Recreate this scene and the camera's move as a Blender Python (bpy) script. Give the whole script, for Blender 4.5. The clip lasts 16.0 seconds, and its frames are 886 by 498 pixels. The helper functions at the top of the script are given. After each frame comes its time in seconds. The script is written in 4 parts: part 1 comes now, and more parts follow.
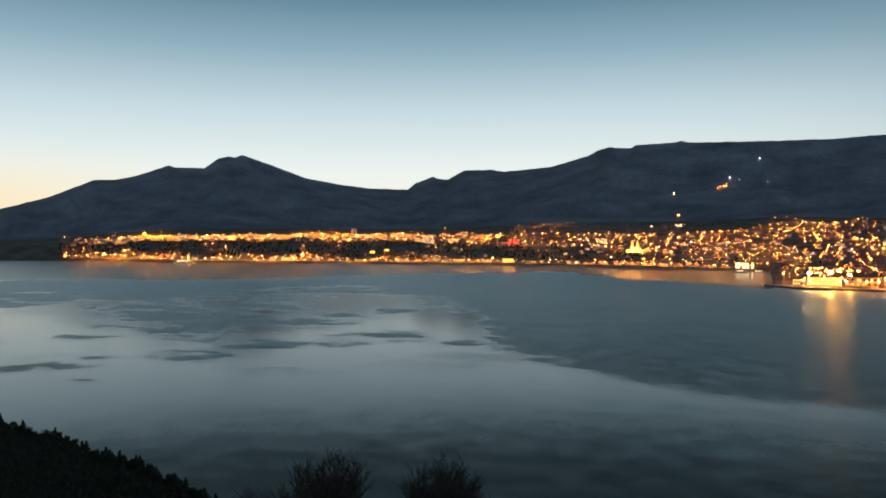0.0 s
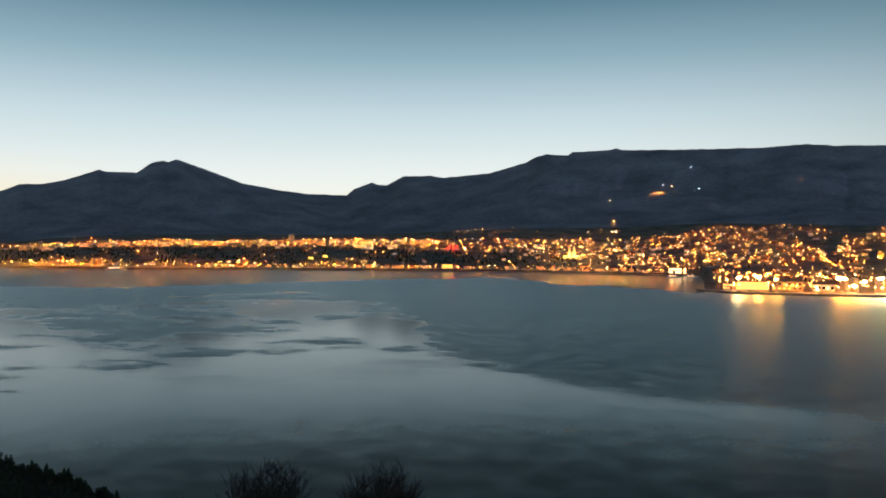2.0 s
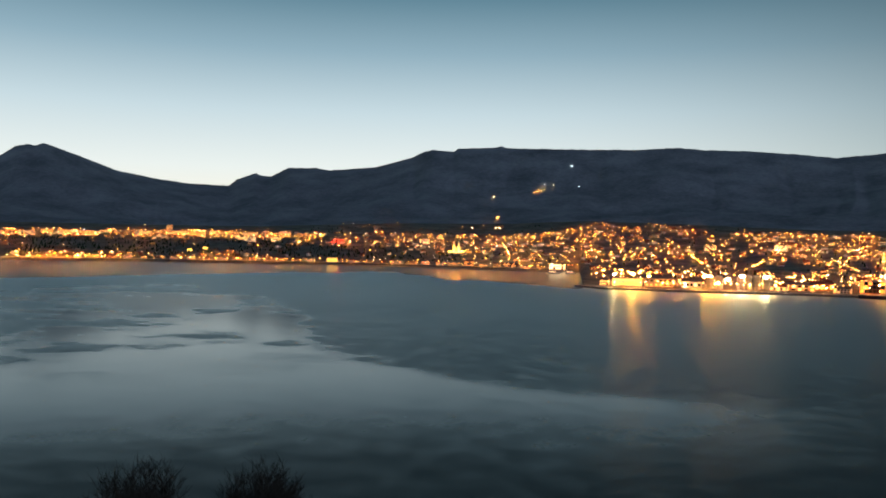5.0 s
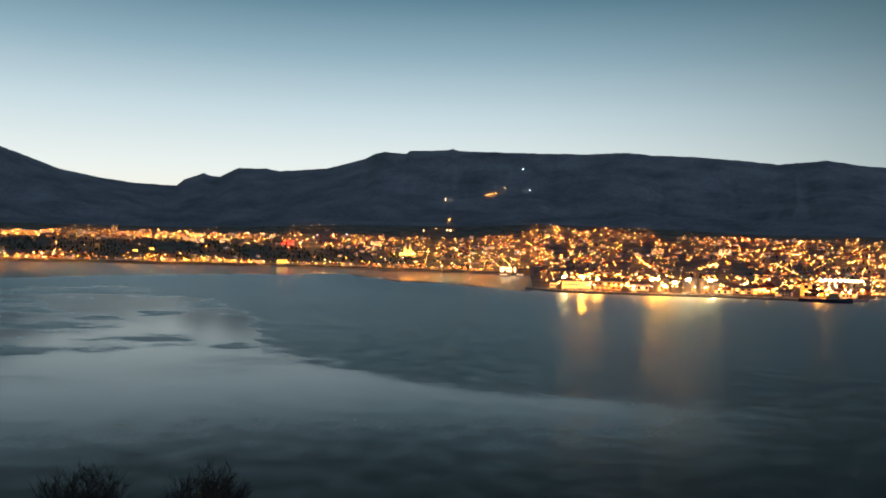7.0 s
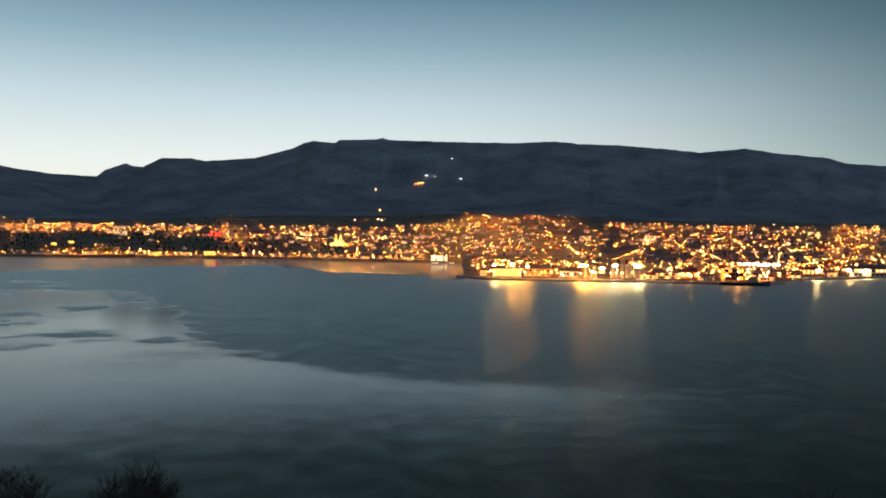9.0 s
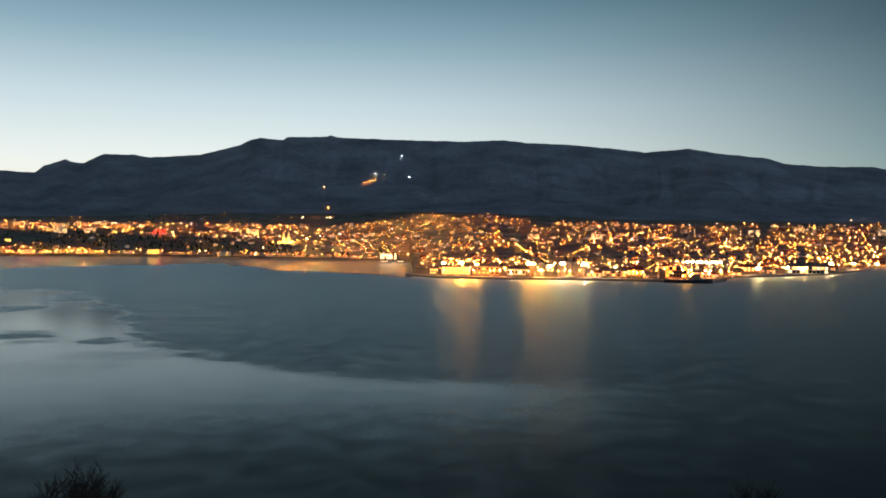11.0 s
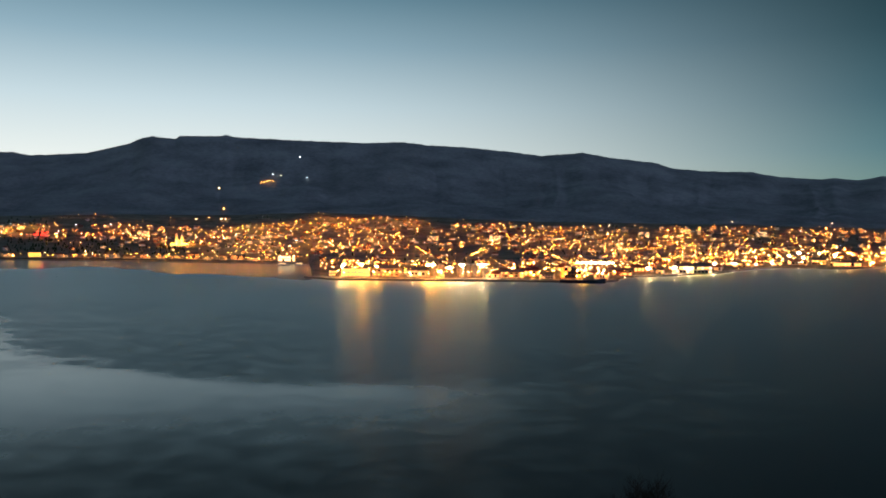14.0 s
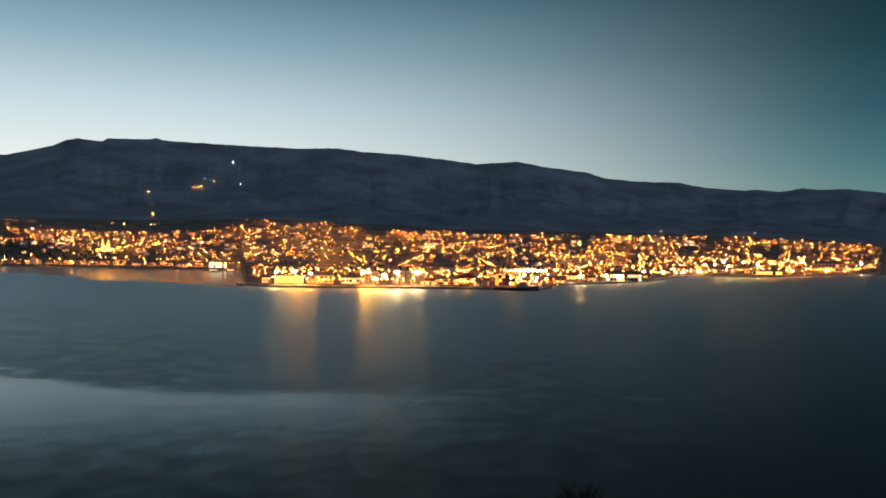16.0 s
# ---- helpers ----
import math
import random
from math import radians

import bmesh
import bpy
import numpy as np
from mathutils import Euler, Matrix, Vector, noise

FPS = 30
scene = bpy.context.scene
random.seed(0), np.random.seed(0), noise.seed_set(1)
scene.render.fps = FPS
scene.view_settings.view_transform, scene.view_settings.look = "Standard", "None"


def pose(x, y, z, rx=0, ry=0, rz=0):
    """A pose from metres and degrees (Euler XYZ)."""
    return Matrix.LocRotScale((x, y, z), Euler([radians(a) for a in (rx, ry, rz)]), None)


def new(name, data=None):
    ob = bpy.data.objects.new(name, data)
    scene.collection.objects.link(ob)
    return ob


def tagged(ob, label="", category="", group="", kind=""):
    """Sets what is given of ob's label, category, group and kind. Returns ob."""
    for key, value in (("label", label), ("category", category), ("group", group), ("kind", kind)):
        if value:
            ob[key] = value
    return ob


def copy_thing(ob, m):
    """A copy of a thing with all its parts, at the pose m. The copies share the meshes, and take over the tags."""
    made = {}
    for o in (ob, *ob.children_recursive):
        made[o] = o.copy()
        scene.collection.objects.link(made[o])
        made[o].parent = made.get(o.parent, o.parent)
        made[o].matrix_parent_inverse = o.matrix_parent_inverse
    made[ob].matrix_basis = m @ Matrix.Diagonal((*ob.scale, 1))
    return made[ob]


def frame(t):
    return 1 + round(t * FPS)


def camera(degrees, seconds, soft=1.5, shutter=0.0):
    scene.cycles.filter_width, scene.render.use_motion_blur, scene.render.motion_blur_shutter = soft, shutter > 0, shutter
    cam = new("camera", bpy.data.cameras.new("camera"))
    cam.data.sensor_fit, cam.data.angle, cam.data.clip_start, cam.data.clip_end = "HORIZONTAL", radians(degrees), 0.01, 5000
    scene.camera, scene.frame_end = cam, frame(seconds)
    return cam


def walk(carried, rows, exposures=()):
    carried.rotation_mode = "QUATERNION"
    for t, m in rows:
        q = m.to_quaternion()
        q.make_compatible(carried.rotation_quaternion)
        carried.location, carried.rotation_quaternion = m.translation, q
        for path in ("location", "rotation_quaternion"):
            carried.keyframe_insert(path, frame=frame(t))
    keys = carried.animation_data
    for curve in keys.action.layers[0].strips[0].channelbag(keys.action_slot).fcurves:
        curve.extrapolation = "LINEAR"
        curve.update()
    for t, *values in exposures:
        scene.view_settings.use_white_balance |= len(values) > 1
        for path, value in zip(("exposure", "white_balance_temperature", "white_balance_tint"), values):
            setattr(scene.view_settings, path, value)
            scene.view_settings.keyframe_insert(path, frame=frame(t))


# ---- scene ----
# bearings are degrees to the right of north (+y); the eye stands on a hillside 60 m above the fjord
EYE = 60.0
cam = camera(57.2, 16.0, soft=1.8)
ROWS = [
    (0.0, -21.637, -0.5, 0.0), (0.5, -20.849, -0.375, -0.024), (1.0, -19.412, -0.206, 0.05), (1.5, -18.375, -0.08, 0.134),
    (2.0, -17.352, -0.087, 0.063), (2.5, -15.879, -0.36, -0.079), (3.0, -15.295, -0.642, -0.013), (3.5, -13.834, -0.626, 0.05),
    (4.0, -11.96, -0.585, -0.267), (6.5, -6.841, -0.261, -1.123), (7.0, -5.865, -0.222, -1.154), (7.5, -4.47, -0.434, -1.04),
    (8.0, -3.208, -0.753, -0.813), (8.5, -1.957, -0.73, -0.753), (9.0, -1.007, -0.921, -0.475), (11.5, 3.573, -1.087, -0.549),
    (12.0, 4.588, -1.275, -0.492), (12.5, 5.622, -0.866, -0.442), (13.0, 7.128, -0.791, -0.522), (13.5, 8.346, -0.89, -0.427),
    (14.0, 9.634, -0.84, -0.454), (14.5, 10.831, -0.99, -0.578), (15.0, 12.14, -0.839, -0.934), (15.5, 13.263, -0.452, -0.956),
    (16.0, 14.208, -0.278, -0.81),
]
walk(cam, [(t, pose(0, 0, EYE, 0, 0, -bearing) @ pose(0, 0, 0, 90 + pitch) @ pose(0, 0, 0, 0, 0, -roll)) for t, bearing, pitch, roll in ROWS])

# ---- world: clear sky after sunset, brightest low in the south-west ----
world = bpy.data.worlds.new("dusk_sky")
scene.world = world
world.use_nodes = True
wt = world.node_tree
wt.nodes.clear()


def wnode(kind, **kw):
    n = wt.nodes.new(kind)
    for k, v in kw.items():
        if k == "op":
            n.operation = v
        elif k == "clamp":
            n.use_clamp = v
    return n


def wmath(op, a, b=None, clamp=False):
    n = wnode("ShaderNodeMath", op=op, clamp=clamp)
    for i, s in enumerate((a, b)):
        if s is None:
            continue
        if isinstance(s, (int, float)):
            n.inputs[i].default_value = s
        else:
            wt.links.new(s, n.inputs[i])
    return n.outputs[0]


def wramp(fac, stops):
    n = wt.nodes.new("ShaderNodeValToRGB")
    n.color_ramp.interpolation = "EASE" if len(stops) == 2 else "LINEAR"
    e = n.color_ramp.elements
    while len(e) < len(stops):
        e.new(0.5)
    for el, (p, c) in zip(e, stops):
        el.position, el.color = p, (*c, 1)
    wt.links.new(fac, n.inputs[0])
    return n.outputs[0]


def wmix(fac, a, b):
    n = wt.nodes.new("ShaderNodeMix")
    n.data_type = "RGBA"
    for s, i in ((fac, 0), (a, 6), (b, 7)):
        wt.links.new(s, n.inputs[i])
    return n.outputs[2]


co = wnode("ShaderNodeTexCoord")
sep = wnode("ShaderNodeSeparateXYZ")
wt.links.new(co.outputs["Generated"], sep.inputs[0])
sx, sy, sz = sep.outputs
flat = wmath("SQRT", wmath("ADD", wmath("MULTIPLY", sx, sx), wmath("MULTIPLY", sy, sy)))
flat = wmath("MAXIMUM", flat, 0.001)


def towards(bearing):
    b = radians(bearing)
    return wmath("DIVIDE", wmath("ADD", wmath("MULTIPLY", sx, math.sin(b)), wmath("MULTIPLY", sy, math.cos(b))), flat)


up = wmath("MAXIMUM", sz, 0.0)
GLOW_SKY = [(0.0, (0.98, 0.88, 0.62)), (0.04, (0.97, 0.93, 0.78)), (0.087, (0.84, 0.90, 0.87)), (0.155, (0.58, 0.715, 0.77)),
            (0.225, (0.29, 0.44, 0.53)), (0.29, (0.115, 0.235, 0.31)), (0.4, (0.035, 0.09, 0.12)), (0.6, (0.015, 0.04, 0.055)), (1.0, (0.012, 0.03, 0.045))]
DARK_SKY = [(0.0, (0.16, 0.28, 0.22)), (0.06, (0.12, 0.24, 0.23)), (0.10, (0.06, 0.17, 0.20)), (0.155, (0.025, 0.095, 0.125)),
            (0.225, (0.012, 0.048, 0.064)), (0.29, (0.008, 0.027, 0.036)), (0.4, (0.005, 0.012, 0.017)), (1.0, (0.005, 0.014, 0.024))]
TWILIGHT_ARCH = [(0.0, (0.26, 0.37, 0.52)), (0.1, (0.46, 0.60, 0.82)), (0.35, (0.46, 0.61, 0.86)), (0.6, (0.05, 0.06, 0.09)), (1.0, (0.012, 0.03, 0.05))]
turn_away = wmath("DIVIDE", wmath("SUBTRACT", 0.96, towards(-32)), 0.74, clamp=True)
turn_away = wmath("MULTIPLY", wmath("MULTIPLY", turn_away, turn_away), wmath("SUBTRACT", 3.0, wmath("MULTIPLY", turn_away, 2.0)))
sky = wmix(turn_away, wramp(up, GLOW_SKY), wramp(up, DARK_SKY))
opposite = wmath("DIVIDE", wmath("SUBTRACT", towards(148), 0.3), 0.5, clamp=True)
sky = wmix(opposite, sky, wramp(up, TWILIGHT_ARCH))
warm = wmath("DIVIDE", wmath("SUBTRACT", towards(-64), 0.90), 0.10, clamp=True)
warm = wmath("MULTIPLY", warm, wmath("SUBTRACT", 1.0, wmath("DIVIDE", up, 0.11), clamp=True))
tint = wnode("ShaderNodeRGB")
tint.outputs[0].default_value = (1.0, 0.72, 0.30, 1)
sky = wmix(warm, sky, tint.outputs[0])
bg = wnode("ShaderNodeBackground")
wt.links.new(sky, bg.inputs[0])
bg.inputs[1].default_value = 1.0
wo = wnode("ShaderNodeOutputWorld")
wt.links.new(bg.outputs[0], wo.inputs[0])

# ---- materials ----


def material(name, colour, rough=0.8, scale=0.3, vary=0.35, bump=0.3, metal=0.0, second=None, per_object=0.0):
    """A surface with variation at two scales and fine relief."""
    m = bpy.data.materials.new(name)
    m.use_nodes = True
    nt = m.node_tree
    b = nt.nodes["Principled BSDF"]
    tc = nt.nodes.new("ShaderNodeTexCoord")
    n1, n2 = nt.nodes.new("ShaderNodeTexNoise"), nt.nodes.new("ShaderNodeTexNoise")
    for n, s in ((n1, scale), (n2, scale * 9)):
        n.inputs["Scale"].default_value, n.inputs["Detail"].default_value = s, 5
        nt.links.new(tc.outputs["Object"], n.inputs["Vector"])
    add = nt.nodes.new("ShaderNodeMath")
    add.operation = "MULTIPLY_ADD"
    nt.links.new(n2.outputs[0], add.inputs[0])
    add.inputs[1].default_value = 0.5
    nt.links.new(n1.outputs[0], add.inputs[2])
    ramp = nt.nodes.new("ShaderNodeValToRGB")
    other = second or [c * (1 - vary) for c in colour]
    ramp.color_ramp.elements[0].position, ramp.color_ramp.elements[0].color = 0.5, (*other, 1)
    ramp.color_ramp.elements[1].position, ramp.color_ramp.elements[1].color = 0.95, (*colour, 1)
    nt.links.new(add.outputs[0], ramp.inputs[0])
    out = ramp.outputs[0]
    if per_object:
        info, hsv = nt.nodes.new("ShaderNodeObjectInfo"), nt.nodes.new("ShaderNodeHueSaturation")
        mr = nt.nodes.new("ShaderNodeMapRange")
        mr.inputs[3].default_value, mr.inputs[4].default_value = 1 - per_object, 1 + per_object
        nt.links.new(info.outputs["Random"], mr.inputs[0])
        nt.links.new(mr.outputs[0], hsv.inputs["Value"])
        nt.links.new(out, hsv.inputs["Color"])
        out = hsv.outputs[0]
    nt.links.new(out, b.inputs["Base Color"])
    b.inputs["Roughness"].default_value, b.inputs["Metallic"].default_value = rough, metal
    if bump:
        bp = nt.nodes.new("ShaderNodeBump")
        bp.inputs["Strength"].default_value, bp.inputs["Distance"].default_value = bump, 0.3 / scale * 0.2
        nt.links.new(add.outputs[0], bp.inputs["Height"])
        nt.links.new(bp.outputs[0], b.inputs["Normal"])
    return m


def lit(name, colour, strength, sampled=False):
    """A surface that gives off light: a lamp, a lit window, or a face that glows in place of floodlight."""
    m = bpy.data.materials.new(name)
    m.use_nodes = True
    b = m.node_tree.nodes["Principled BSDF"]
    b.inputs["Base Color"].default_value = (*[0.6 * c for c in colour], 1)
    b.inputs["Emission Color"].default_value = (*colour, 1)
    b.inputs["Emission Strength"].default_value = strength
    m.cycles.emission_sampling = "FRONT" if sampled else "NONE"
    return m


M_ROCK = material("heath_and_scree", (0.33, 0.345, 0.38), 0.95, 0.006, bump=0.6, second=(0.15, 0.165, 0.19))
M_TOWN = material("town_ground", (0.26, 0.22, 0.17), 0.9, 0.02, second=(0.10, 0.095, 0.07))
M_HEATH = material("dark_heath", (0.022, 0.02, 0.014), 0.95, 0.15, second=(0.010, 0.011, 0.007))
M_ASPHALT = material("asphalt", (0.07, 0.07, 0.07), 0.85, 0.2)
M_CONCRETE = material("concrete", (0.36, 0.34, 0.31), 0.85, 0.3)
M_DARKCON = material("wet_concrete", (0.10, 0.10, 0.10), 0.6, 0.3)
M_WALLS = [material("white_render", (0.50, 0.48, 0.44), 0.8, 0.4, 0.15, 0.1, per_object=0.15),
           material("cream_render", (0.42, 0.33, 0.22), 0.8, 0.4, 0.15, 0.1, per_object=0.2),
           material("painted_iron", (0.24, 0.13, 0.09), 0.6, 0.5, 0.2, 0.1, per_object=0.3)]
M_ROOFS = [material("rusty_red_roof", (0.22, 0.07, 0.05), 0.6, 0.5, 0.3, 0.2), material("grey_roof", (0.14, 0.14, 0.15), 0.6, 0.5, 0.3, 0.2)]
M_STEEL = material("galvanised_steel", (0.4, 0.4, 0.4), 0.45, 2.0, 0.2, 0.05, 0.8)
M_TANK = material("painted_tank", (0.34, 0.31, 0.26), 0.5, 0.3, 0.2, 0.1)
M_HULL = material("dark_hull_paint", (0.05, 0.06, 0.08), 0.4, 0.3, 0.3, 0.05)
M_GLASS = material("dark_window", (0.03, 0.035, 0.04), 0.1, 1.0, 0.2, 0.0)
M_BARK = material("bark", (0.10, 0.08, 0.06), 0.9, 3.0)
M_SPRUCE = material("spruce_needles", (0.05, 0.07, 0.03), 0.8, 1.0, 0.5)
M_TWIG = material("bare_twigs", (0.08, 0.06, 0.045), 0.9, 2.0)
SODIUM, AMBER, WHITE, COOL = (1.0, 0.24, 0.02), (1.0, 0.36, 0.055), (1.0, 0.60, 0.26), (0.85, 0.95, 1.0)
L_SODIUM = lit("sodium_lamp", SODIUM, 42)
L_AMBER = lit("amber_lamp", AMBER, 44)
L_WHITE = lit("white_lamp", WHITE, 34)
L_COOL = lit("cool_lamp", COOL, 24)
L_FLOOD = lit("white_floodlight", (1.0, 0.64, 0.28), 1000, True)
L_FLOOD_SODIUM = lit("sodium_floodlight", (1.0, 0.36, 0.045), 1300, True)
# panels added out of sight under the lamp heads to light the ground
L_PANEL = lit("sodium_road_panel", (1.0, 0.33, 0.05), 2400, True)
L_STREET = lit("sodium_street_panel", (1.0, 0.30, 0.05), 950, True)
L_PANEL_WHITE = lit("white_flood_panel", (1.0, 0.50, 0.16), 170, True)
L_PANEL_FLOOD = lit("sodium_flood_panel", (1.0, 0.38, 0.06), 480, True)
W_WARM = lit("warm_window", (1.0, 0.42, 0.10), 1.6)
W_YELLOW = lit("yellow_window", (1.0, 0.50, 0.13), 2.6)
W_WHITE = lit("white_window", (1.0, 0.70, 0.36), 2.6)
GLOW_RED = lit("red_facade_glow", (1.0, 0.06, 0.03), 4.0)
W_GREEN = lit("green_sign_light", (0.3, 1.0, 0.3), 3.0)


def water_material():
    """Dark water whose gloss follows the wind: the attribute is the roughness of its surface."""
    m = bpy.data.materials.new("fjord_water")
    m.use_nodes = True
    nt = m.node_tree
    nt.nodes.clear()
    tc, at = nt.nodes.new("ShaderNodeTexCoord"), nt.nodes.new("ShaderNodeAttribute")
    at.attribute_name = "ripple"
    cat, fine_noise = nt.nodes.new("ShaderNodeTexNoise"), nt.nodes.new("ShaderNodeTexNoise")
    cat.inputs["Scale"].default_value, cat.inputs["Detail"].default_value, cat.inputs["Roughness"].default_value = 0.08, 7, 0.65
    fine_noise.inputs["Scale"].default_value, fine_noise.inputs["Detail"].default_value = 0.3, 4
    for n in (cat, fine_noise):
        nt.links.new(tc.outputs["Object"], n.inputs["Vector"])
    gust = nt.nodes.new("ShaderNodeMapRange")
    for i, v in ((1, 0.3), (2, 0.7), (3, 0.74), (4, 1.26)):
        gust.inputs[i].default_value = v
    nt.links.new(cat.outputs[0], gust.inputs[0])
    rough = nt.nodes.new("ShaderNodeMath")
    rough.operation = "MULTIPLY"
    nt.links.new(at.outputs["Fac"], rough.inputs[0])
    nt.links.new(gust.outputs[0], rough.inputs[1])
    bp = nt.nodes.new("ShaderNodeBump")
    bp.inputs["Strength"].default_value, bp.inputs["Distance"].default_value = 0.035, 0.25
    nt.links.new(fine_noise.outputs[0], bp.inputs["Height"])
    deep, gloss = nt.nodes.new("ShaderNodeBsdfDiffuse"), nt.nodes.new("ShaderNodeBsdfGlossy")
    deep.inputs["Color"].default_value = (0.003, 0.009, 0.010, 1)
    gloss.distribution = "GGX"
    gloss.inputs["Color"].default_value = (0.94, 0.97, 0.97, 1)
    nt.links.new(rough.outputs[0], gloss.inputs["Roughness"])
    nt.links.new(bp.outputs[0], gloss.inputs["Normal"])
    chop, waves, coarse = nt.nodes.new("ShaderNodeBsdfGlossy"), nt.nodes.new("ShaderNodeMixShader"), nt.nodes.new("ShaderNodeMath")
    chop.distribution, coarse.operation = "GGX", "MAXIMUM"
    chop.inputs["Color"].default_value = gloss.inputs["Color"].default_value
    coarse.inputs[1].default_value = 0.285
    nt.links.new(rough.outputs[0], coarse.inputs[0])
    nt.links.new(coarse.outputs[0], chop.inputs["Roughness"])
    waves.inputs[0].default_value = 0.28
    nt.links.new(gloss.outputs[0], waves.inputs[1])
    nt.links.new(chop.outputs[0], waves.inputs[2])
    fres, mix, out = nt.nodes.new("ShaderNodeFresnel"), nt.nodes.new("ShaderNodeMixShader"), nt.nodes.new("ShaderNodeOutputMaterial")
    fres.inputs["IOR"].default_value = 1.355
    nt.links.new(fres.outputs[0], mix.inputs[0])
    nt.links.new(deep.outputs[0], mix.inputs[1])
    nt.links.new(waves.outputs[0], mix.inputs[2])
    nt.links.new(mix.outputs[0], out.inputs["Surface"])
    return m


# ---- the lie of the land ----


def knots(pairs, x):
    a = np.array(pairs, dtype=float)
    return np.interp(x, a[:, 0], a[:, 1])


def smooth(x, a, b):
    t = np.clip((np.asarray(x, dtype=float) - a) / (b - a), 0, 1)
    return t * t * (3 - 2 * t)


def hash2(i, j, seed):
    n = np.sin(i * 127.1 + j * 311.7 + seed * 74.7) * 43758.5453
    return n - np.floor(n)


def value_noise(x, y, seed=0):
    i, j = np.floor(x), np.floor(y)
    u, v = x - i, y - j
    u, v = u * u * (3 - 2 * u), v * v * (3 - 2 * v)
    a, b, c, d = hash2(i, j, seed), hash2(i + 1, j, seed), hash2(i, j + 1, seed), hash2(i + 1, j + 1, seed)
    return (a + (b - a) * u) * (1 - v) + (c + (d - c) * u) * v - 0.5


def fbm(x, y, seed=0, octaves=5):
    total, amp = 0, 1.0
    for k in range(octaves):
        total = total + amp * value_noise(x * 2 ** k, y * 2 ** k, seed + k)
        amp *= 0.5
    return total


# bearing, metres to the shore
SHORE = [(-60, 3050), (-50, 3000), (-45, 2780), (-39, 2400), (-29, 2230), (-17, 2060), (-9, 1900), (-4, 1800), (0.3, 1790), (0.55, 1172),
         (2.7, 1112), (8.5, 1102), (14, 1112), (20, 1108), (21.2, 1160), (22.5, 1280), (25, 1350), (28, 1480), (29.6, 1670), (31.8, 1860),
         (35.4, 1850), (38.7, 2110), (42, 2350), (43, 2700), (55, 3050)]
# bearing, angle under which the upper edge of the town is seen
TOWN_TOP = [(-60, 0.0), (-50, 0.05), (-46, 0.25), (-43, 0.55), (-36, 0.80), (-28, 0.85), (-21, 0.92), (-13, 1.2), (-5, 1.25), (1, 1.5), (8, 1.3),
            (15, 1.0), (23, 0.95), (30, 0.9), (37, 0.7), (41, 0.45), (44, 0.1), (55, 0.0)]
# skyline, mountain by mountain: bearing, angle
PEAK = [(-60, 0.8), (-50.2, 2.04), (-47.4, 2.88), (-44.9, 4.0), (-43.4, 4.08), (-42.3, 4.36), (-40.3, 5.09), (-39.9, 4.96), (-38.0, 4.97), (-37.1, 5.64),
        (-36.4, 5.81), (-36.0, 5.74), (-35.55, 5.95), (-34.9, 5.73), (-32.8, 5.0), (-31.3, 4.44), (-28.9, 4.0), (-26.6, 3.74), (-24.1, 3.67)]
SHOULDER = [(-23.6, 4.11), (-22.35, 4.59), (-22.0, 4.43), (-21.3, 4.39), (-20.1, 5.02), (-18.2, 5.05), (-17.3, 4.93), (-14.1, 5.21),
            (-11.5, 5.95), (-10.8, 6.32), (-10.1, 6.5), (-8.6, 6.39), (-8.3, 6.61), (-5.7, 6.72), (-5.3, 6.82), (-4.9, 6.67)]
PLATEAU = [(0.3, 6.58), (3.8, 6.52), (6.8, 6.62), (8.4, 6.43), (10.8, 6.33), (14.4, 5.99), (16.5, 5.7), (19.3, 5.92), (21.1, 5.57), (24.2, 5.15),
           (25.4, 4.76), (27.7, 4.52), (30.3, 4.43), (32.1, 4.07), (34.6, 3.86), (35.3, 3.93), (36.7, 3.76), (38.0, 4.0), (39, 3.88), (40.6, 3.89),
           (42.7, 3.6), (55, 2.6)]
SKYLINE = PEAK + SHOULDER + PLATEAU
TOP_AT = [(-60, 3500), (-45, 3200), (-30, 3000), (-10, 3000), (5, 2950), (20, 2800), (35, 3000), (44, 3200), (55, 3400)]
RIDGE_AT = [(-60, 4600), (-36, 4450), (-24, 4750), (-10, 4400), (0, 4250), (20, 4350), (34, 4700), (55, 4700)]
# wooded spit below the eye: bearing, angle down to its crest, metres to it
SPIT = [(-60, 9.9), (-50.2, 11.2), (-47, 12.4), (-44.8, 13.6), (-42.4, 14.5), (-40.6, 15.65), (-38, 17.0), (-35.5, 18.2), (-32.8, 19), (-29, 22), (-20, 30)]


def slope_of(bearing, r):
    """Height of the near hillside."""
    z = 58.4 - np.maximum(0, r - 1.5) * 0.47
    down = knots(SPIT, bearing)
    rc = knots([(-60, 240), (-50, 230), (-33, 165), (-20, 150)], bearing)
    zc = EYE - rc * np.tan(np.radians(down))
    crest = np.where(r < rc, zc - 0.05 * (rc - r), zc - 0.55 * (r - rc))
    return np.maximum(np.maximum(z, crest) + 0.8 * fbm(bearing * r / 600, r / 9, 3) * smooth(r, 4, 30), -4)


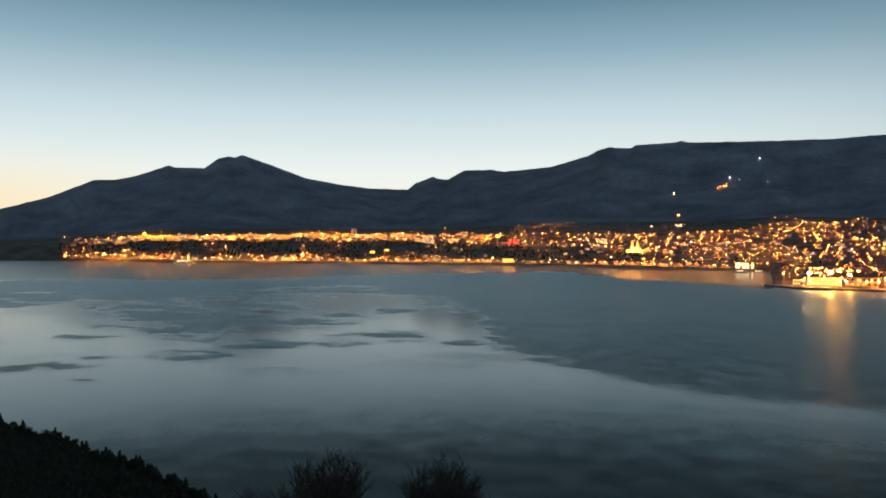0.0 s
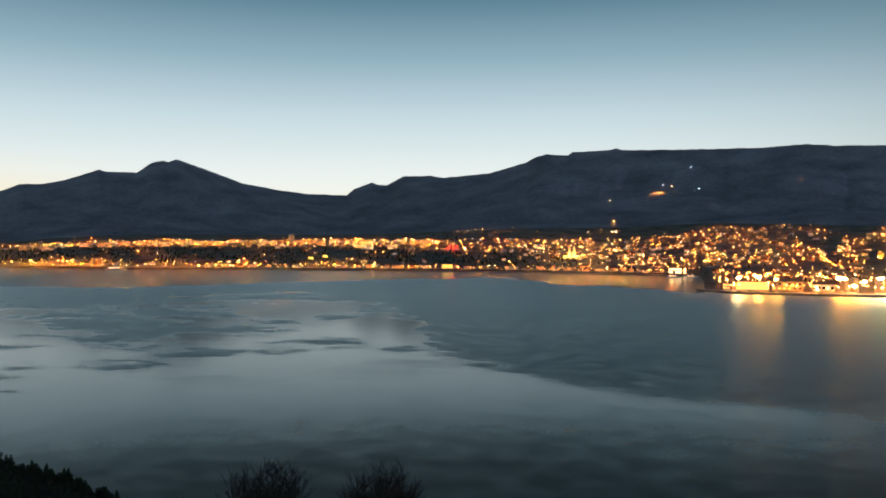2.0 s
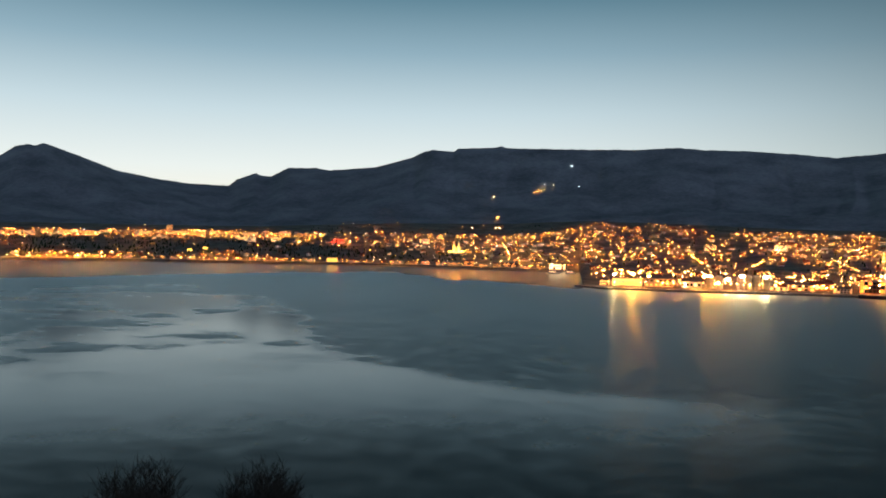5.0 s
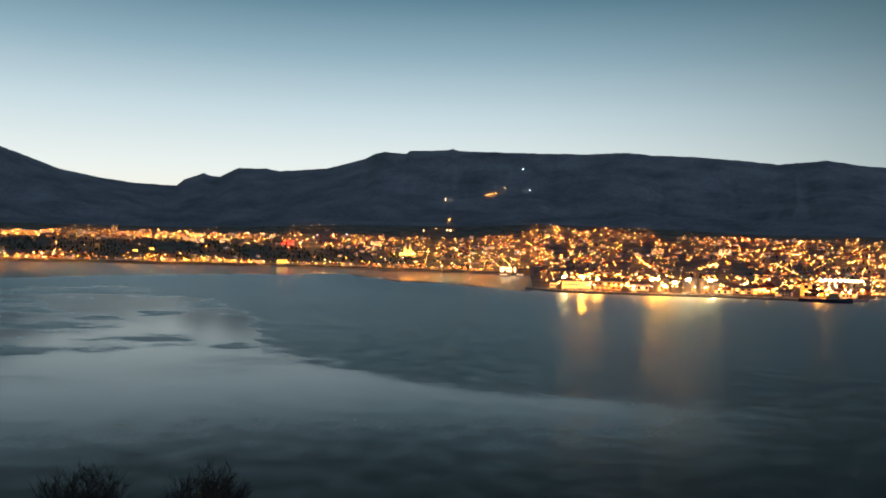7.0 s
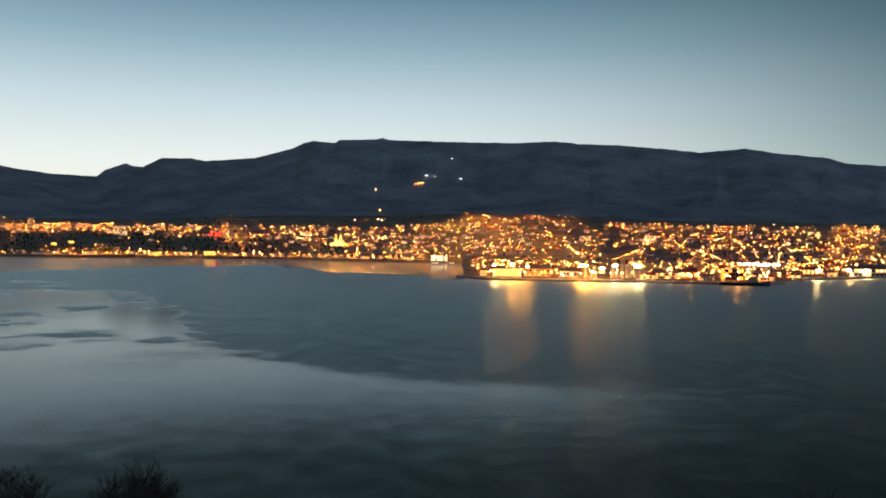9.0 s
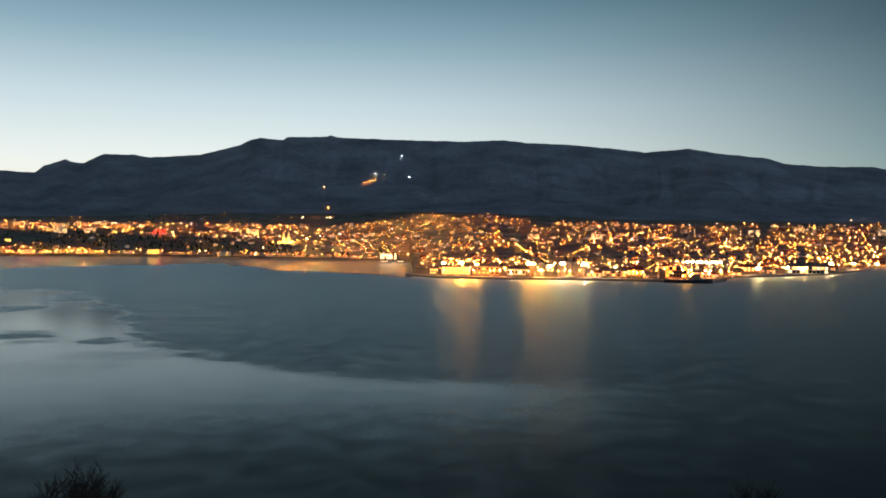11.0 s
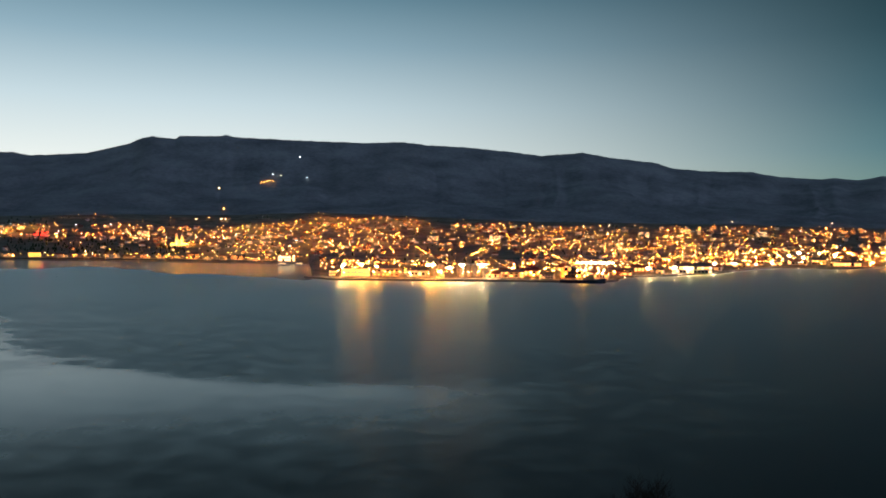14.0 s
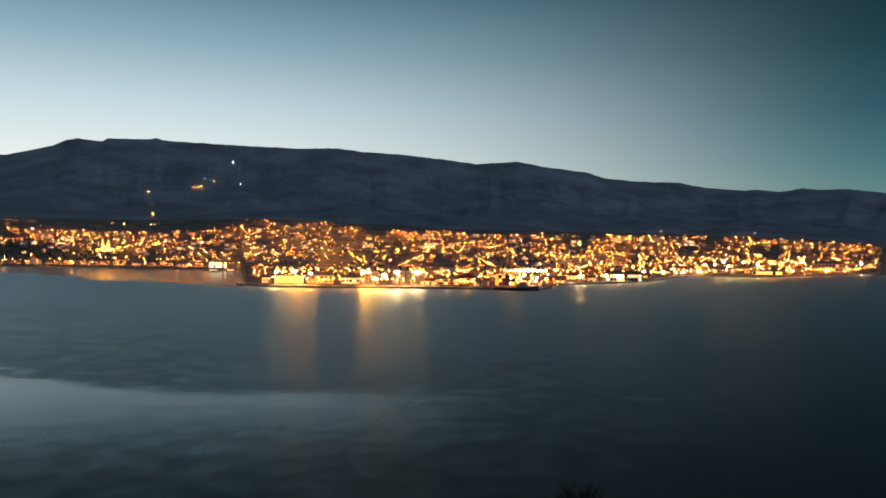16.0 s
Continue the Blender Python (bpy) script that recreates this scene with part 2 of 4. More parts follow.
def land(bearing, r):
    """Height of the ground at a bearing and a distance, metres over the water."""
    bearing, r = np.asarray(bearing, dtype=float), np.asarray(r, dtype=float)
    rs, rt, rr = knots(SHORE, bearing), knots(TOP_AT, bearing), knots(RIDGE_AT, bearing)
    top, ridge = knots(TOWN_TOP, bearing), knots(SKYLINE, bearing)
    low = -np.degrees(np.arctan((EYE - 2.0) / rs))
    u, v = (r - rs) / (rt - rs), np.clip((r - rt) / (rr - rt), 0, 1)
    x, y = r * np.sin(np.radians(bearing)), r * np.cos(np.radians(bearing))
    left = smooth(bearing, -8, -16)
    bank = left * 0.35 * smooth(u, 0.06, 0.42) * (1 - smooth(u, 0.45, 1.0))
    angle = np.where(u < 1, low + (top - low) * np.clip(u, 0, 1) + bank, top + (ridge - top) * v ** 1.25)
    z = EYE + r * np.tan(np.radians(angle))
    z = np.where(u < 1, np.maximum(z, 2.0 + 6 * np.clip(u, 0, 1)), z)
    rough = 60 * smooth(v, 0.02, 0.3) * (1 - smooth(v, 0.62, 0.97))
    z = z + rough * fbm(x / 420, y / 420, 11)
    gully = np.abs(fbm(bearing * 0.55 + 0.6 * fbm(x / 500, y / 500, 15, 3), r / 2600, 13, 4))
    z = z - 26 * gully * smooth(v, 0.12, 0.45) * (1 - smooth(v, 0.8, 0.98))
    z = z + 3.0 * smooth(v, 0.97, 1.0) * fbm(bearing * 2.5, bearing * 0 + 0.3, 23, 4)
    z = z + 1.5 * fbm(x / 60, y / 60, 7) * smooth(u, 0.1, 0.4)
    z = np.where(r > rr, z - (r - rr) * 0.9, z)
    z = np.where(r < rs, -4.0 + 5.5 * smooth(r, rs - 14, rs), z)
    z = np.where(r < 400, slope_of(bearing, r), z)
    behind = smooth(np.abs(bearing + 2.5), 62, 100)
    return z * (1 - behind) + behind * (58.4 + np.minimum(0.18 * r, 520) - 0.0)


def spot(bearing, r):
    b = radians(bearing)
    return r * math.sin(b), r * math.cos(b)


def ground(bearing, r):
    return float(land(bearing, r))


def reach(bearing, angle):
    """The distance at which the ground is seen under that angle."""
    rs = float(knots(SHORE, bearing))
    r = np.linspace(rs, float(knots(RIDGE_AT, bearing)), 900)
    a = np.degrees(np.arctan2(land(np.full(900, bearing), r) - EYE, r))
    i = np.argmax(a >= angle)
    return float(r[i]) if a[i] >= angle else float(r[-1])


def sheet(name, bearings, radii, heights, mats, pick=None, closed=True, cap=False):
    """A polar sheet; radii and heights are arrays of rows by bearings."""
    rows, cols = radii.shape
    b = np.radians(np.asarray(bearings))[None, :]
    verts = np.stack([radii * np.sin(b), radii * np.cos(b), heights], -1).reshape(-1, 3)
    i, j = np.meshgrid(np.arange(rows - 1), np.arange(cols if closed else cols - 1), indexing="ij")
    jn = (j + 1) % cols
    quads = np.stack([i * cols + j, i * cols + jn, (i + 1) * cols + jn, (i + 1) * cols + j], -1).reshape(-1, 4)
    me = bpy.data.meshes.new(name)
    me.from_pydata(verts.tolist(), [], quads.tolist() + ([list(range(cols))[::-1]] if cap else []))
    for m in mats:
        me.materials.append(m)
    if pick is not None:
        me.polygons.foreach_set("material_index", np.concatenate([pick[i, j].astype(np.int32).ravel(), np.array([2] if cap else [], dtype=np.int32)]))
    me.polygons.foreach_set("use_smooth", np.ones(len(me.polygons), dtype=bool))
    me.update()
    return new(name, me)


fine = np.arange(-62, 57.01, 0.12)
BEARINGS = np.concatenate([fine, np.arange(60, 296, 4.0)])
folded = (BEARINGS + 180) % 360 - 180
rs, rt, rr = knots(SHORE, folded), knots(TOP_AT, folded), knots(RIDGE_AT, folded)
bands = [(np.concatenate([[0.01], np.geomspace(0.4, 100, 30), np.arange(103, 334, 3.5)])[:, None] * np.ones_like(rs)), 330 + (rs - 20 - 330) * np.linspace(0.1, 1, 5)[:, None],
         rs + np.array([-10, -5, -2, 0, 2, 5, 10])[:, None], rs + 10 + (rt - rs - 10) * np.linspace(0.02, 1, 46)[:, None],
         rt + (rr - rt) * np.linspace(0.02, 1, 64)[:, None], rr + np.array([20, 80, 200])[:, None]]
RADII = np.concatenate(bands, 0)
HEIGHTS = land(np.broadcast_to(folded, RADII.shape), RADII)
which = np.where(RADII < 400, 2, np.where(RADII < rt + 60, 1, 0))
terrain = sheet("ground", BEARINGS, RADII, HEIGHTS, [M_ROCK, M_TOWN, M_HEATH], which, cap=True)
tagged(terrain, "dark heath hillside, fjord shore and bare mountains at dusk", "ground", kind="structure")

# ---- the fjord ----
# far edge of the calm water: bearing, metres; beyond it the wind ripples the fjord up to a mirror strip under the far shore
CALM = [(-60, 880), (-50, 887), (-43, 895), (-40, 930), (-36, 1000), (-30.9, 1015), (-25, 905), (-20.6, 780), (-19.3, 600), (-18.2, 505), (-14.6, 431), (-11.1, 387),
        (-7.3, 354), (-3.7, 340), (1.6, 333), (11, 326), (57, 320)]
STRIP = [(-60, 1500), (-34.4, 1340), (-24.4, 1460), (-13.1, 1630), (-9.2, 1370), (-5.2, 1246), (0, 1132), (3, 1300), (57, 2600)]
# cat's-paws on the calm water: bearing, metres, half width in degrees, half depth as a share of the distance, strength
PAWS = [(-38.2, 700, 5.6, 0.30, 1.25), (-33.0, 478, 8.5, 0.09, 0.62), (-45.4, 552, 1.9, 0.075, 1.0), (-36.0, 975, 3.2, 0.08, 1.3), (-24.2, 735, 1.8, 0.035, 1.0), (-30.0, 660, 3.4, 0.10, 0.62),
        (-48.0, 444, 3.0, 0.05, 0.55), (-45.8, 378, 2.6, 0.03, 0.6), (-39.0, 440, 3.0, 0.05, 0.75), (-27.5, 520, 5.0, 0.035, 0.6), (-19.6, 660, 1.6, 0.08, 0.9), (-19.8, 480, 1.5, 0.02, 0.8)]
wb = np.concatenate([np.arange(-62, 57.01, 0.14), np.arange(60, 296, 4.0)])
wr = np.concatenate([np.geomspace(60, 250, 60, endpoint=False), np.geomspace(250, 1200, 230, endpoint=False), np.geomspace(1200, 3200, 50), [4000, 4950]])
WB, WR = np.meshgrid((wb + 180) % 360 - 180, wr)
water = sheet("water", wb, WR, np.zeros_like(WR), [water_material()])
wx, wy = WR * np.sin(np.radians(WB)), WR * np.cos(np.radians(WB))
west = smooth(WB, -9, -17)
ragged = fbm(wx / 75, wy / 75, 33, 6)
wander = fbm(wx / 120 + 4, wy / 120, 37, 6)
shreds = fbm(wx / 46 + 7, wy / 26, 43, 6)
wisps = fbm(wx / 15, wy / 9, 45, 4)
calm, strip = knots(CALM, WB), knots(STRIP, WB)
edge = 0.04 + 0.04 * west + 0.25 * smooth(WB, 4, 22)
windy = smooth(WR * (1 + (0.03 + 0.26 * west) * (ragged + 0.7 * shreds + 0.35 * wisps)) / calm, 1 - edge, 1 + edge)
paws = np.zeros_like(WR)
for pb, pr, half_b, half_r, power in PAWS:
    along_b, along_r = (WB + 3.0 * wander * half_b / 4 - pb) / half_b, (np.log(WR / pr) + 0.10 * ragged) / half_r
    paws = np.maximum(paws, power * np.exp(-(along_b ** 2 + along_r ** 2)))
paws = smooth(paws + (1.9 * shreds + 0.9 * ragged + 1.1 * wisps) * smooth(paws, 0.0, 0.4), 0.05, 1.25) * west
broken = 0.3 * smooth(fbm(wx / 70, wy / 40, 47, 6), 0.12, 0.5) * west * smooth(WR, 300, 480)
windy = np.maximum(windy, np.maximum(paws, broken))
down = np.degrees(np.arctan(EYE / WR))
still = 0.16 - 0.055 * smooth(down, 3.3, 5.2) + 0.02 * smooth(down, 6, 9) + 0.31 * smooth(down, 9.4, 16)
gusty = np.maximum(0.38 + 0.07 * smooth(WB, 6, 26), still)
ripple = still + (gusty - still) * windy
ripple = ripple + (0.45 + 0.09 * smooth(down, 9, 15) - ripple) * smooth(WB, 4, 26) * 0.9
mirror = smooth(WR * (1 + 0.06 * ragged) / strip, 0.985, 1.02)
ripple = ripple + (0.11 + 0.03 * smooth(WB, -16, -26) - ripple) * mirror
ripple = np.clip(ripple * (1 + 0.07 * wander + 0.10 * shreds), 0.06, 0.62)
attr = water.data.attributes.new("ripple", "FLOAT", "POINT")
attr.data.foreach_set("value", ripple.astype(np.float32).ravel())
tagged(water, "calm dark fjord water with wind-rippled patches", "water", kind="structure")

# ---- building blocks ----


def box(w, d, h, x=0.0, y=0.0, z=0.0, turn=0.0):
    """Vertices and faces of a box that stands at z, turned about its own upright axis."""
    c, s = math.cos(turn), math.sin(turn)
    vs = []
    for k in (0, h):
        for i, j in ((-1, -1), (1, -1), (1, 1), (-1, 1)):
            px, py = i * w / 2, j * d / 2
            vs.append((x + c * px - s * py, y + s * px + c * py, z + k))
    return vs, [(3, 2, 1, 0), (4, 5, 6, 7), (0, 1, 5, 4), (1, 2, 6, 5), (2, 3, 7, 6), (3, 0, 4, 7)]


def gable(w, d, h, z=0.0, over=0.4, x=0.0, y=0.0, turn=0.0):
    """A pitched roof with a thickness, its ridge along x."""
    c, s = math.cos(turn), math.sin(turn)
    a, b, t = w / 2 + over, d / 2 + over, 0.25
    raw = [(-a, -b, -0.15), (a, -b, -0.15), (a, b, -0.15), (-a, b, -0.15), (-a, 0, h), (a, 0, h),
           (-a, -b, t - 0.15), (a, -b, t - 0.15), (a, b, t - 0.15), (-a, b, t - 0.15), (-a, 0, h + t), (a, 0, h + t)]
    vs = [(x + c * p - s * q, y + s * p + c * q, z + r) for p, q, r in raw]
    return vs, [(6, 7, 11, 10), (8, 9, 10, 11), (0, 4, 5, 1), (2, 5, 4, 3), (0, 1, 7, 6), (2, 3, 9, 8), (0, 6, 10, 4), (3, 4, 10, 9), (1, 5, 11, 7), (2, 8, 11, 5)]


def tube(r0, r1, h, n=10, x=0.0, y=0.0, z=0.0):
    vs = [(x + r * math.cos(2 * math.pi * i / n), y + r * math.sin(2 * math.pi * i / n), z + k) for r, k in ((r0, 0), (r1, h)) for i in range(n)]
    fs = [(i, (i + 1) % n, n + (i + 1) % n, n + i) for i in range(n)]
    return vs, fs + [tuple(range(n))[::-1], tuple(range(n, 2 * n))]


def globe(r, x=0.0, y=0.0, z=0.0):
    return [(x + r, y, z), (x - r, y, z), (x, y + r, z), (x, y - r, z), (x, y, z + r), (x, y, z - r)], \
        [(0, 2, 4), (2, 1, 4), (1, 3, 4), (3, 0, 4), (2, 0, 5), (1, 2, 5), (3, 1, 5), (0, 3, 5)]


def beam(a, b, r0, r1, n=5):
    """A tapered stick from a to b."""
    a, b = Vector(a), Vector(b)
    m = (b - a).to_track_quat("Z", "Y").to_matrix()
    vs, fs = tube(r0, r1, (b - a).length, n)
    return [tuple(a + m @ Vector(v)) for v in vs], fs


def joined(*pieces):
    vs, fs = [], []
    for v, f in pieces:
        n = len(vs)
        vs += v
        fs += [tuple(i + n for i in q) for q in f]
    return vs, fs


def mesh(name, geo, mat):
    me = bpy.data.meshes.new(name)
    me.from_pydata(geo[0], [], geo[1])
    me.materials.append(mat)
    me.update()
    return me


def part(name, geo, mat, parent, label="", at=None):
    ob = new(name, geo if isinstance(geo, bpy.types.Mesh) else mesh(name, geo, mat))
    ob.parent = parent
    if at:
        ob.location = at
    return tagged(ob, label)


def thing(name, label, category, m=None, group=""):
    ob = new(name)
    ob.empty_display_size = 1
    if m is not None:
        ob.matrix_basis = m
    return tagged(ob, label, category, group)


def stand(bearing, r, sink=0.3, turn=0.0, z=None):
    """The pose of a thing that stands on the ground there, its front towards the fjord's far side."""
    x, y = spot(bearing, r)
    return pose(x, y, (ground(bearing, r) if z is None else z) - sink, 0, 0, -bearing + turn)


def skirt(x, y, z, half=0.42, drop=0.22):
    """Four thin sides round a lamp's panel, which keep its light off the walls."""
    q = [(x - half, y - half), (x + half, y - half), (x + half, y + half), (x - half, y + half)]
    return [(a, b, z) for a, b in q] + [(a, b, z - drop) for a, b in q], [(i, (i + 1) % 4, 4 + (i + 1) % 4, 4 + i) for i in range(4)]


class Heap:
    """Many small pieces in one mesh, with several materials."""

    def __init__(self, name, mats):
        self.name, self.mats, self.vs, self.fs, self.ms = name, mats, [], [], []

    def add(self, geo, slot=0):
        n = len(self.vs)
        self.vs += geo[0]
        self.fs += [tuple(i + n for i in f) for f in geo[1]]
        self.ms += [slot] * len(geo[1])

    def done(self, label, category):
        me = bpy.data.meshes.new(self.name)
        me.from_pydata(self.vs, [], self.fs)
        for m in self.mats:
            me.materials.append(m)
        me.polygons.foreach_set("material_index", np.array(self.ms, dtype=np.int32))
        me.update()
        return tagged(new(self.name, me), label, category, kind="stuff")


rng = random.Random(7)

# ---- kinds of things ----


def make_lamp(head, height, size, label, flood=False, panel=True):
    ob = thing("floodlight_mast" if flood else "street_lamp", label, "floodlight" if flood else "street lamp",
               group="harbour floodlights" if flood else "town street lamps")
    part("pole", tube(0.16 if flood else 0.09, 0.09 if flood else 0.05, height, 6), M_STEEL, ob)
    if flood:
        part("crossbar", box(size * 2.6, 0.2, 0.2, 0, 0, height), M_STEEL, ob)
        part("housing", box(size * 2.6, 1.4, 0.15, 0, -0.6, height - 0.3), M_STEEL, ob)
        part("ground_fill_panel", box(size * 2.4, 1.2, 0.05, 0, -0.6, height - 0.37), L_PANEL_WHITE if head == L_FLOOD else L_PANEL_FLOOD, ob, "added downward panel that lights the ground, hidden from above")
        # hood added to block the heads' light towards the buildings behind
        part("hood", box(size * 2.7, 0.12, size * 1.1, 0, size * 0.25 - 0.1, height + 0.1), M_STEEL, ob, "steel hood added to keep the lamps' light off the facades")
        for k in (-1, 0, 1):
            part("lamp_head", joined(box(size * 0.7, size * 0.5, size * 0.7, k * size * 0.85, -0.3, height + 0.2)), head, ob, "glowing lamp housing")
    else:
        part("housing", joined(box(0.9, 0.9, 0.12, 0, -1.1, height - 0.35 - size), skirt(0, -1.1, height - 0.35 - size)), M_STEEL, ob)
        if panel:
            part("ground_fill_panel", ([(-0.4, -1.5, height - 0.56 - size), (0.4, -1.5, height - 0.56 - size), (0.4, -0.7, height - 0.42 - size), (-0.4, -0.7, height - 0.42 - size)], [(3, 2, 1, 0)]), L_STREET, ob, "added downward panel that lights the ground, hidden from above")
        part("arm", box(0.08, 1.2, 0.08, 0, -0.6, height), M_STEEL, ob)
        part("lamp_head", globe(size, 0, -1.1, height - 0.1 - size * 0.3), head, ob, "glowing lamp head")
    return ob


def make_house(w, d, h, wall, roof, windows):
    ob = thing("house", "small gabled house with a few lit windows at dusk", "house", group="town houses")
    part("wall", joined(box(w, d, h), ([(-w / 2, -d / 2, h), (-w / 2, d / 2, h), (-w / 2, 0, h + d * 0.32), (w / 2, -d / 2, h), (w / 2, d / 2, h), (w / 2, 0, h + d * 0.32)],
                                       [(0, 2, 1), (3, 4, 5)])), wall, ob)
    part("roof", gable(w, d, d * 0.32, h), roof, ob)
    part("chimney", box(0.7, 0.7, 1.6, w * 0.2, 0, h + d * 0.25), M_CONCRETE, ob)
    part("door", box(1.0, 0.1, 2.1, w * 0.05, -d / 2 - 0.02, 0.4), M_HULL, ob)
    for i, (x, z, m) in enumerate(windows):
        part("window", box(1.5, 0.12, 1.3, x, -d / 2 - 0.03, z), m, ob)
    return ob


def make_block(name, label, category, w, d, h, floors, cols, wall, panes, share, roof=None, seed=0, m=None, win=(0.55, 0.5), group=""):
    """A larger building: body, roof slab or gable, and each window of its front."""
    pick = random.Random(seed)
    ob = thing(name, label, category, m, group)
    part("wall", box(w, d, h), wall, ob)
    if roof is None:
        part("roof", joined(box(w + 0.6, d + 0.6, 0.5, 0, 0, h), box(w * 0.2, d * 0.4, 1.8, w * 0.1, 0, h + 0.5)), M_ROOFS[1], ob)
    else:
        part("roof", gable(w, d, d * 0.22, h, 0.5), roof, ob)
    fh, cw = h / floors, w / cols
    shared = {}
    for f in range(floors):
        for c in range(cols):
            mat = pick.choice(panes) if pick.random() < share else M_GLASS
            if mat.name not in shared:
                shared[mat.name] = mesh("window", box(cw * win[0], 0.16, fh * win[1]), mat)
            part("window", shared[mat.name], None, ob, at=(-w / 2 + (c + 0.5) * cw, -d / 2 - 0.05, f * fh + fh * 0.28))
    return ob


def ribbon(name, pts, width, mat, lift, label, category="road", wall=None):
    """A strip laid on the ground along (bearing, distance) points, with a thickness."""
    xy = [Vector(spot(b, r)) for b, r in pts]
    vs, fs = [], []
    for i, p in enumerate(xy):
        d = (xy[min(i + 1, len(xy) - 1)] - xy[max(i - 1, 0)]).normalized()
        n = Vector((-d.y, d.x)) * width / 2
        z = ground(*pts[i]) + lift if wall is None else wall
        low = z - 1.2 if wall is None else -1.5
        vs += [(*(p + n), z), (*(p - n), z), (*(p - n), low), (*(p + n), low)]
    for i in range(len(xy) - 1):
        a, b = 4 * i, 4 * i + 4
        fs += [(a + k, a + (k + 1) % 4, b + (k + 1) % 4, b + k) for k in range(4)]
    fs += [(3, 2, 1, 0), tuple(range(len(vs) - 4, len(vs)))]
    bm = bmesh.new()
    me = mesh(name, (vs, fs), mat)
    bm.from_mesh(me)
    bmesh.ops.recalc_face_normals(bm, faces=bm.faces)
    bm.to_mesh(me)
    bm.free()
    return tagged(new(name, me), label, category, kind="structure")


def along(pts, step):
    """Points every step metres along a line of (bearing, distance)."""
    out, carry = [], 0.0
    for (b0, r0), (b1, r1) in zip(pts, pts[1:]):
        d = (Vector(spot(b1, r1)) - Vector(spot(b0, r0))).length
        s = carry
        while s < d:
            out.append((b0 + (b1 - b0) * s / d, r0 + (r1 - r0) * s / d))
            s += step
        carry = s - d
    return out


# ---- quays and roads ----
shore = lambda b: float(knots(SHORE, b))
QUAY_Z = 2.6
ribbon("quay_1", [(b, shore(b) + 14) for b in np.arange(0.62, 21.3, 0.5)], 34, M_CONCRETE, 0, "pale concrete quay with a dark wet wall", "quay", QUAY_Z)
ribbon("quay_2", [(b, shore(b) + 12) for b in np.arange(22.6, 42.2, 0.6)], 28, M_CONCRETE, 0, "pale concrete quay along the harbour", "quay", QUAY_Z)
ribbon("quay_3", [(b, shore(b) + 6) for b in np.arange(-20, 0.2, 0.8)], 16, M_CONCRETE, 0, "low concrete sea wall along the bay", "quay", 2.3)
road_bay = [(b, shore(b) + 22) for b in np.arange(-46, 0.2, 0.8)]
ribbon("road_1", road_bay, 11, M_ASPHALT, 0.5, "asphalt shore road lit by orange lamps")
# added wall that catches the road lamps and draws an orange line
ribbon("lamplight_wall", [(b, shore(b) + 33) for b in np.arange(-44, -0.6, 0.8)], 1.4, M_CONCRETE, 3.2, "low concrete wall added behind the shore road to catch its lamplight", "wall")
HILL_ROAD = [(b, reach(b, a)) for b, a in ((0.6, 1.47), (1.2, 1.46), (1.67, 1.42), (2.1, 1.3), (2.26, 1.15), (2.07, 0.9), (1.7, 0.72), (1.29, 0.54), (0.52, 0.12))]
EAST_ROAD = [(b, reach(b, a)) for b, a in ((13.5, -0.12), (15, -0.05), (16.3, 0.06), (17.3, 0.2), (17.8, 0.34), (17.9, 0.62))]
DOWN_ROAD = [(b, reach(b, a)) for b, a in ((16.3, -0.9), (17.0, -1.25), (18.0, -1.8))]
RIM_ROAD = [(b, reach(b, a)) for b, a in ((-15.6, 1.1), (-14.0, 1.14), (-12.5, 1.2))]
SUBURB_ROAD = [(b, reach(b, a)) for b, a in ((4.9, 1.3), (6.5, 1.28), (8.4, 1.22))]
TERRACE = [(b, reach(b, a)) for b, a in ((-3.4, 0.52), (-2.0, 0.6), (-0.4, 0.6))]
ROADS = [HILL_ROAD, EAST_ROAD, DOWN_ROAD, RIM_ROAD, SUBURB_ROAD, TERRACE]
for k, pts in enumerate(ROADS):
    ribbon("road_%d" % (k + 2), along(pts, 25) + [pts[-1]], 10, M_ASPHALT, 0.6, "asphalt road climbing the hillside under street lamps")

# ---- streets: lamps and houses of the town ----


def share_of(b, u):
    """How thickly a part of the town is built."""
    if b > 42.5 or b < -47:
        return 0.0
    if b < -20:
        return 0.95 if 0.5 < u < 0.97 and b > -46 else (0.8 if u < 0.15 else 0.05)
    if b < -9:
        return 0.75 if u < 0.1 else (0.12 if u < 0.36 else 0.8)
    if b < 1:
        return 0.72
    if b > 36 and 0.3 < u < 0.72:
        return 0.25
    return 0.72


# angle of the upper edge of the dense streets; a few scattered lamps stand above it
LAMP_TOP = [(-47, 0.0), (-46.4, 0.02), (-40.2, 0.38), (-34.7, 0.50), (-25, 0.54), (-20.5, 0.56), (-10.8, 0.50), (-5.3, 0.55), (-2.9, 0.6), (-0.9, 0.88), (2.6, 1.25), (5.8, 1.3),
            (8.1, 0.92), (14, 0.82), (21, 0.76), (28, 0.74), (35, 0.68), (40.5, 0.6)]


def under_edge(spots, extra):
    b, r = np.array([q[0] for q in spots]), np.array([q[1] for q in spots])
    seen = np.degrees(np.arctan2(land(b, r) - EYE, r))
    return [q for q, a, top in zip(spots, seen, knots(LAMP_TOP, b)) if a < top or rng.random() < extra]


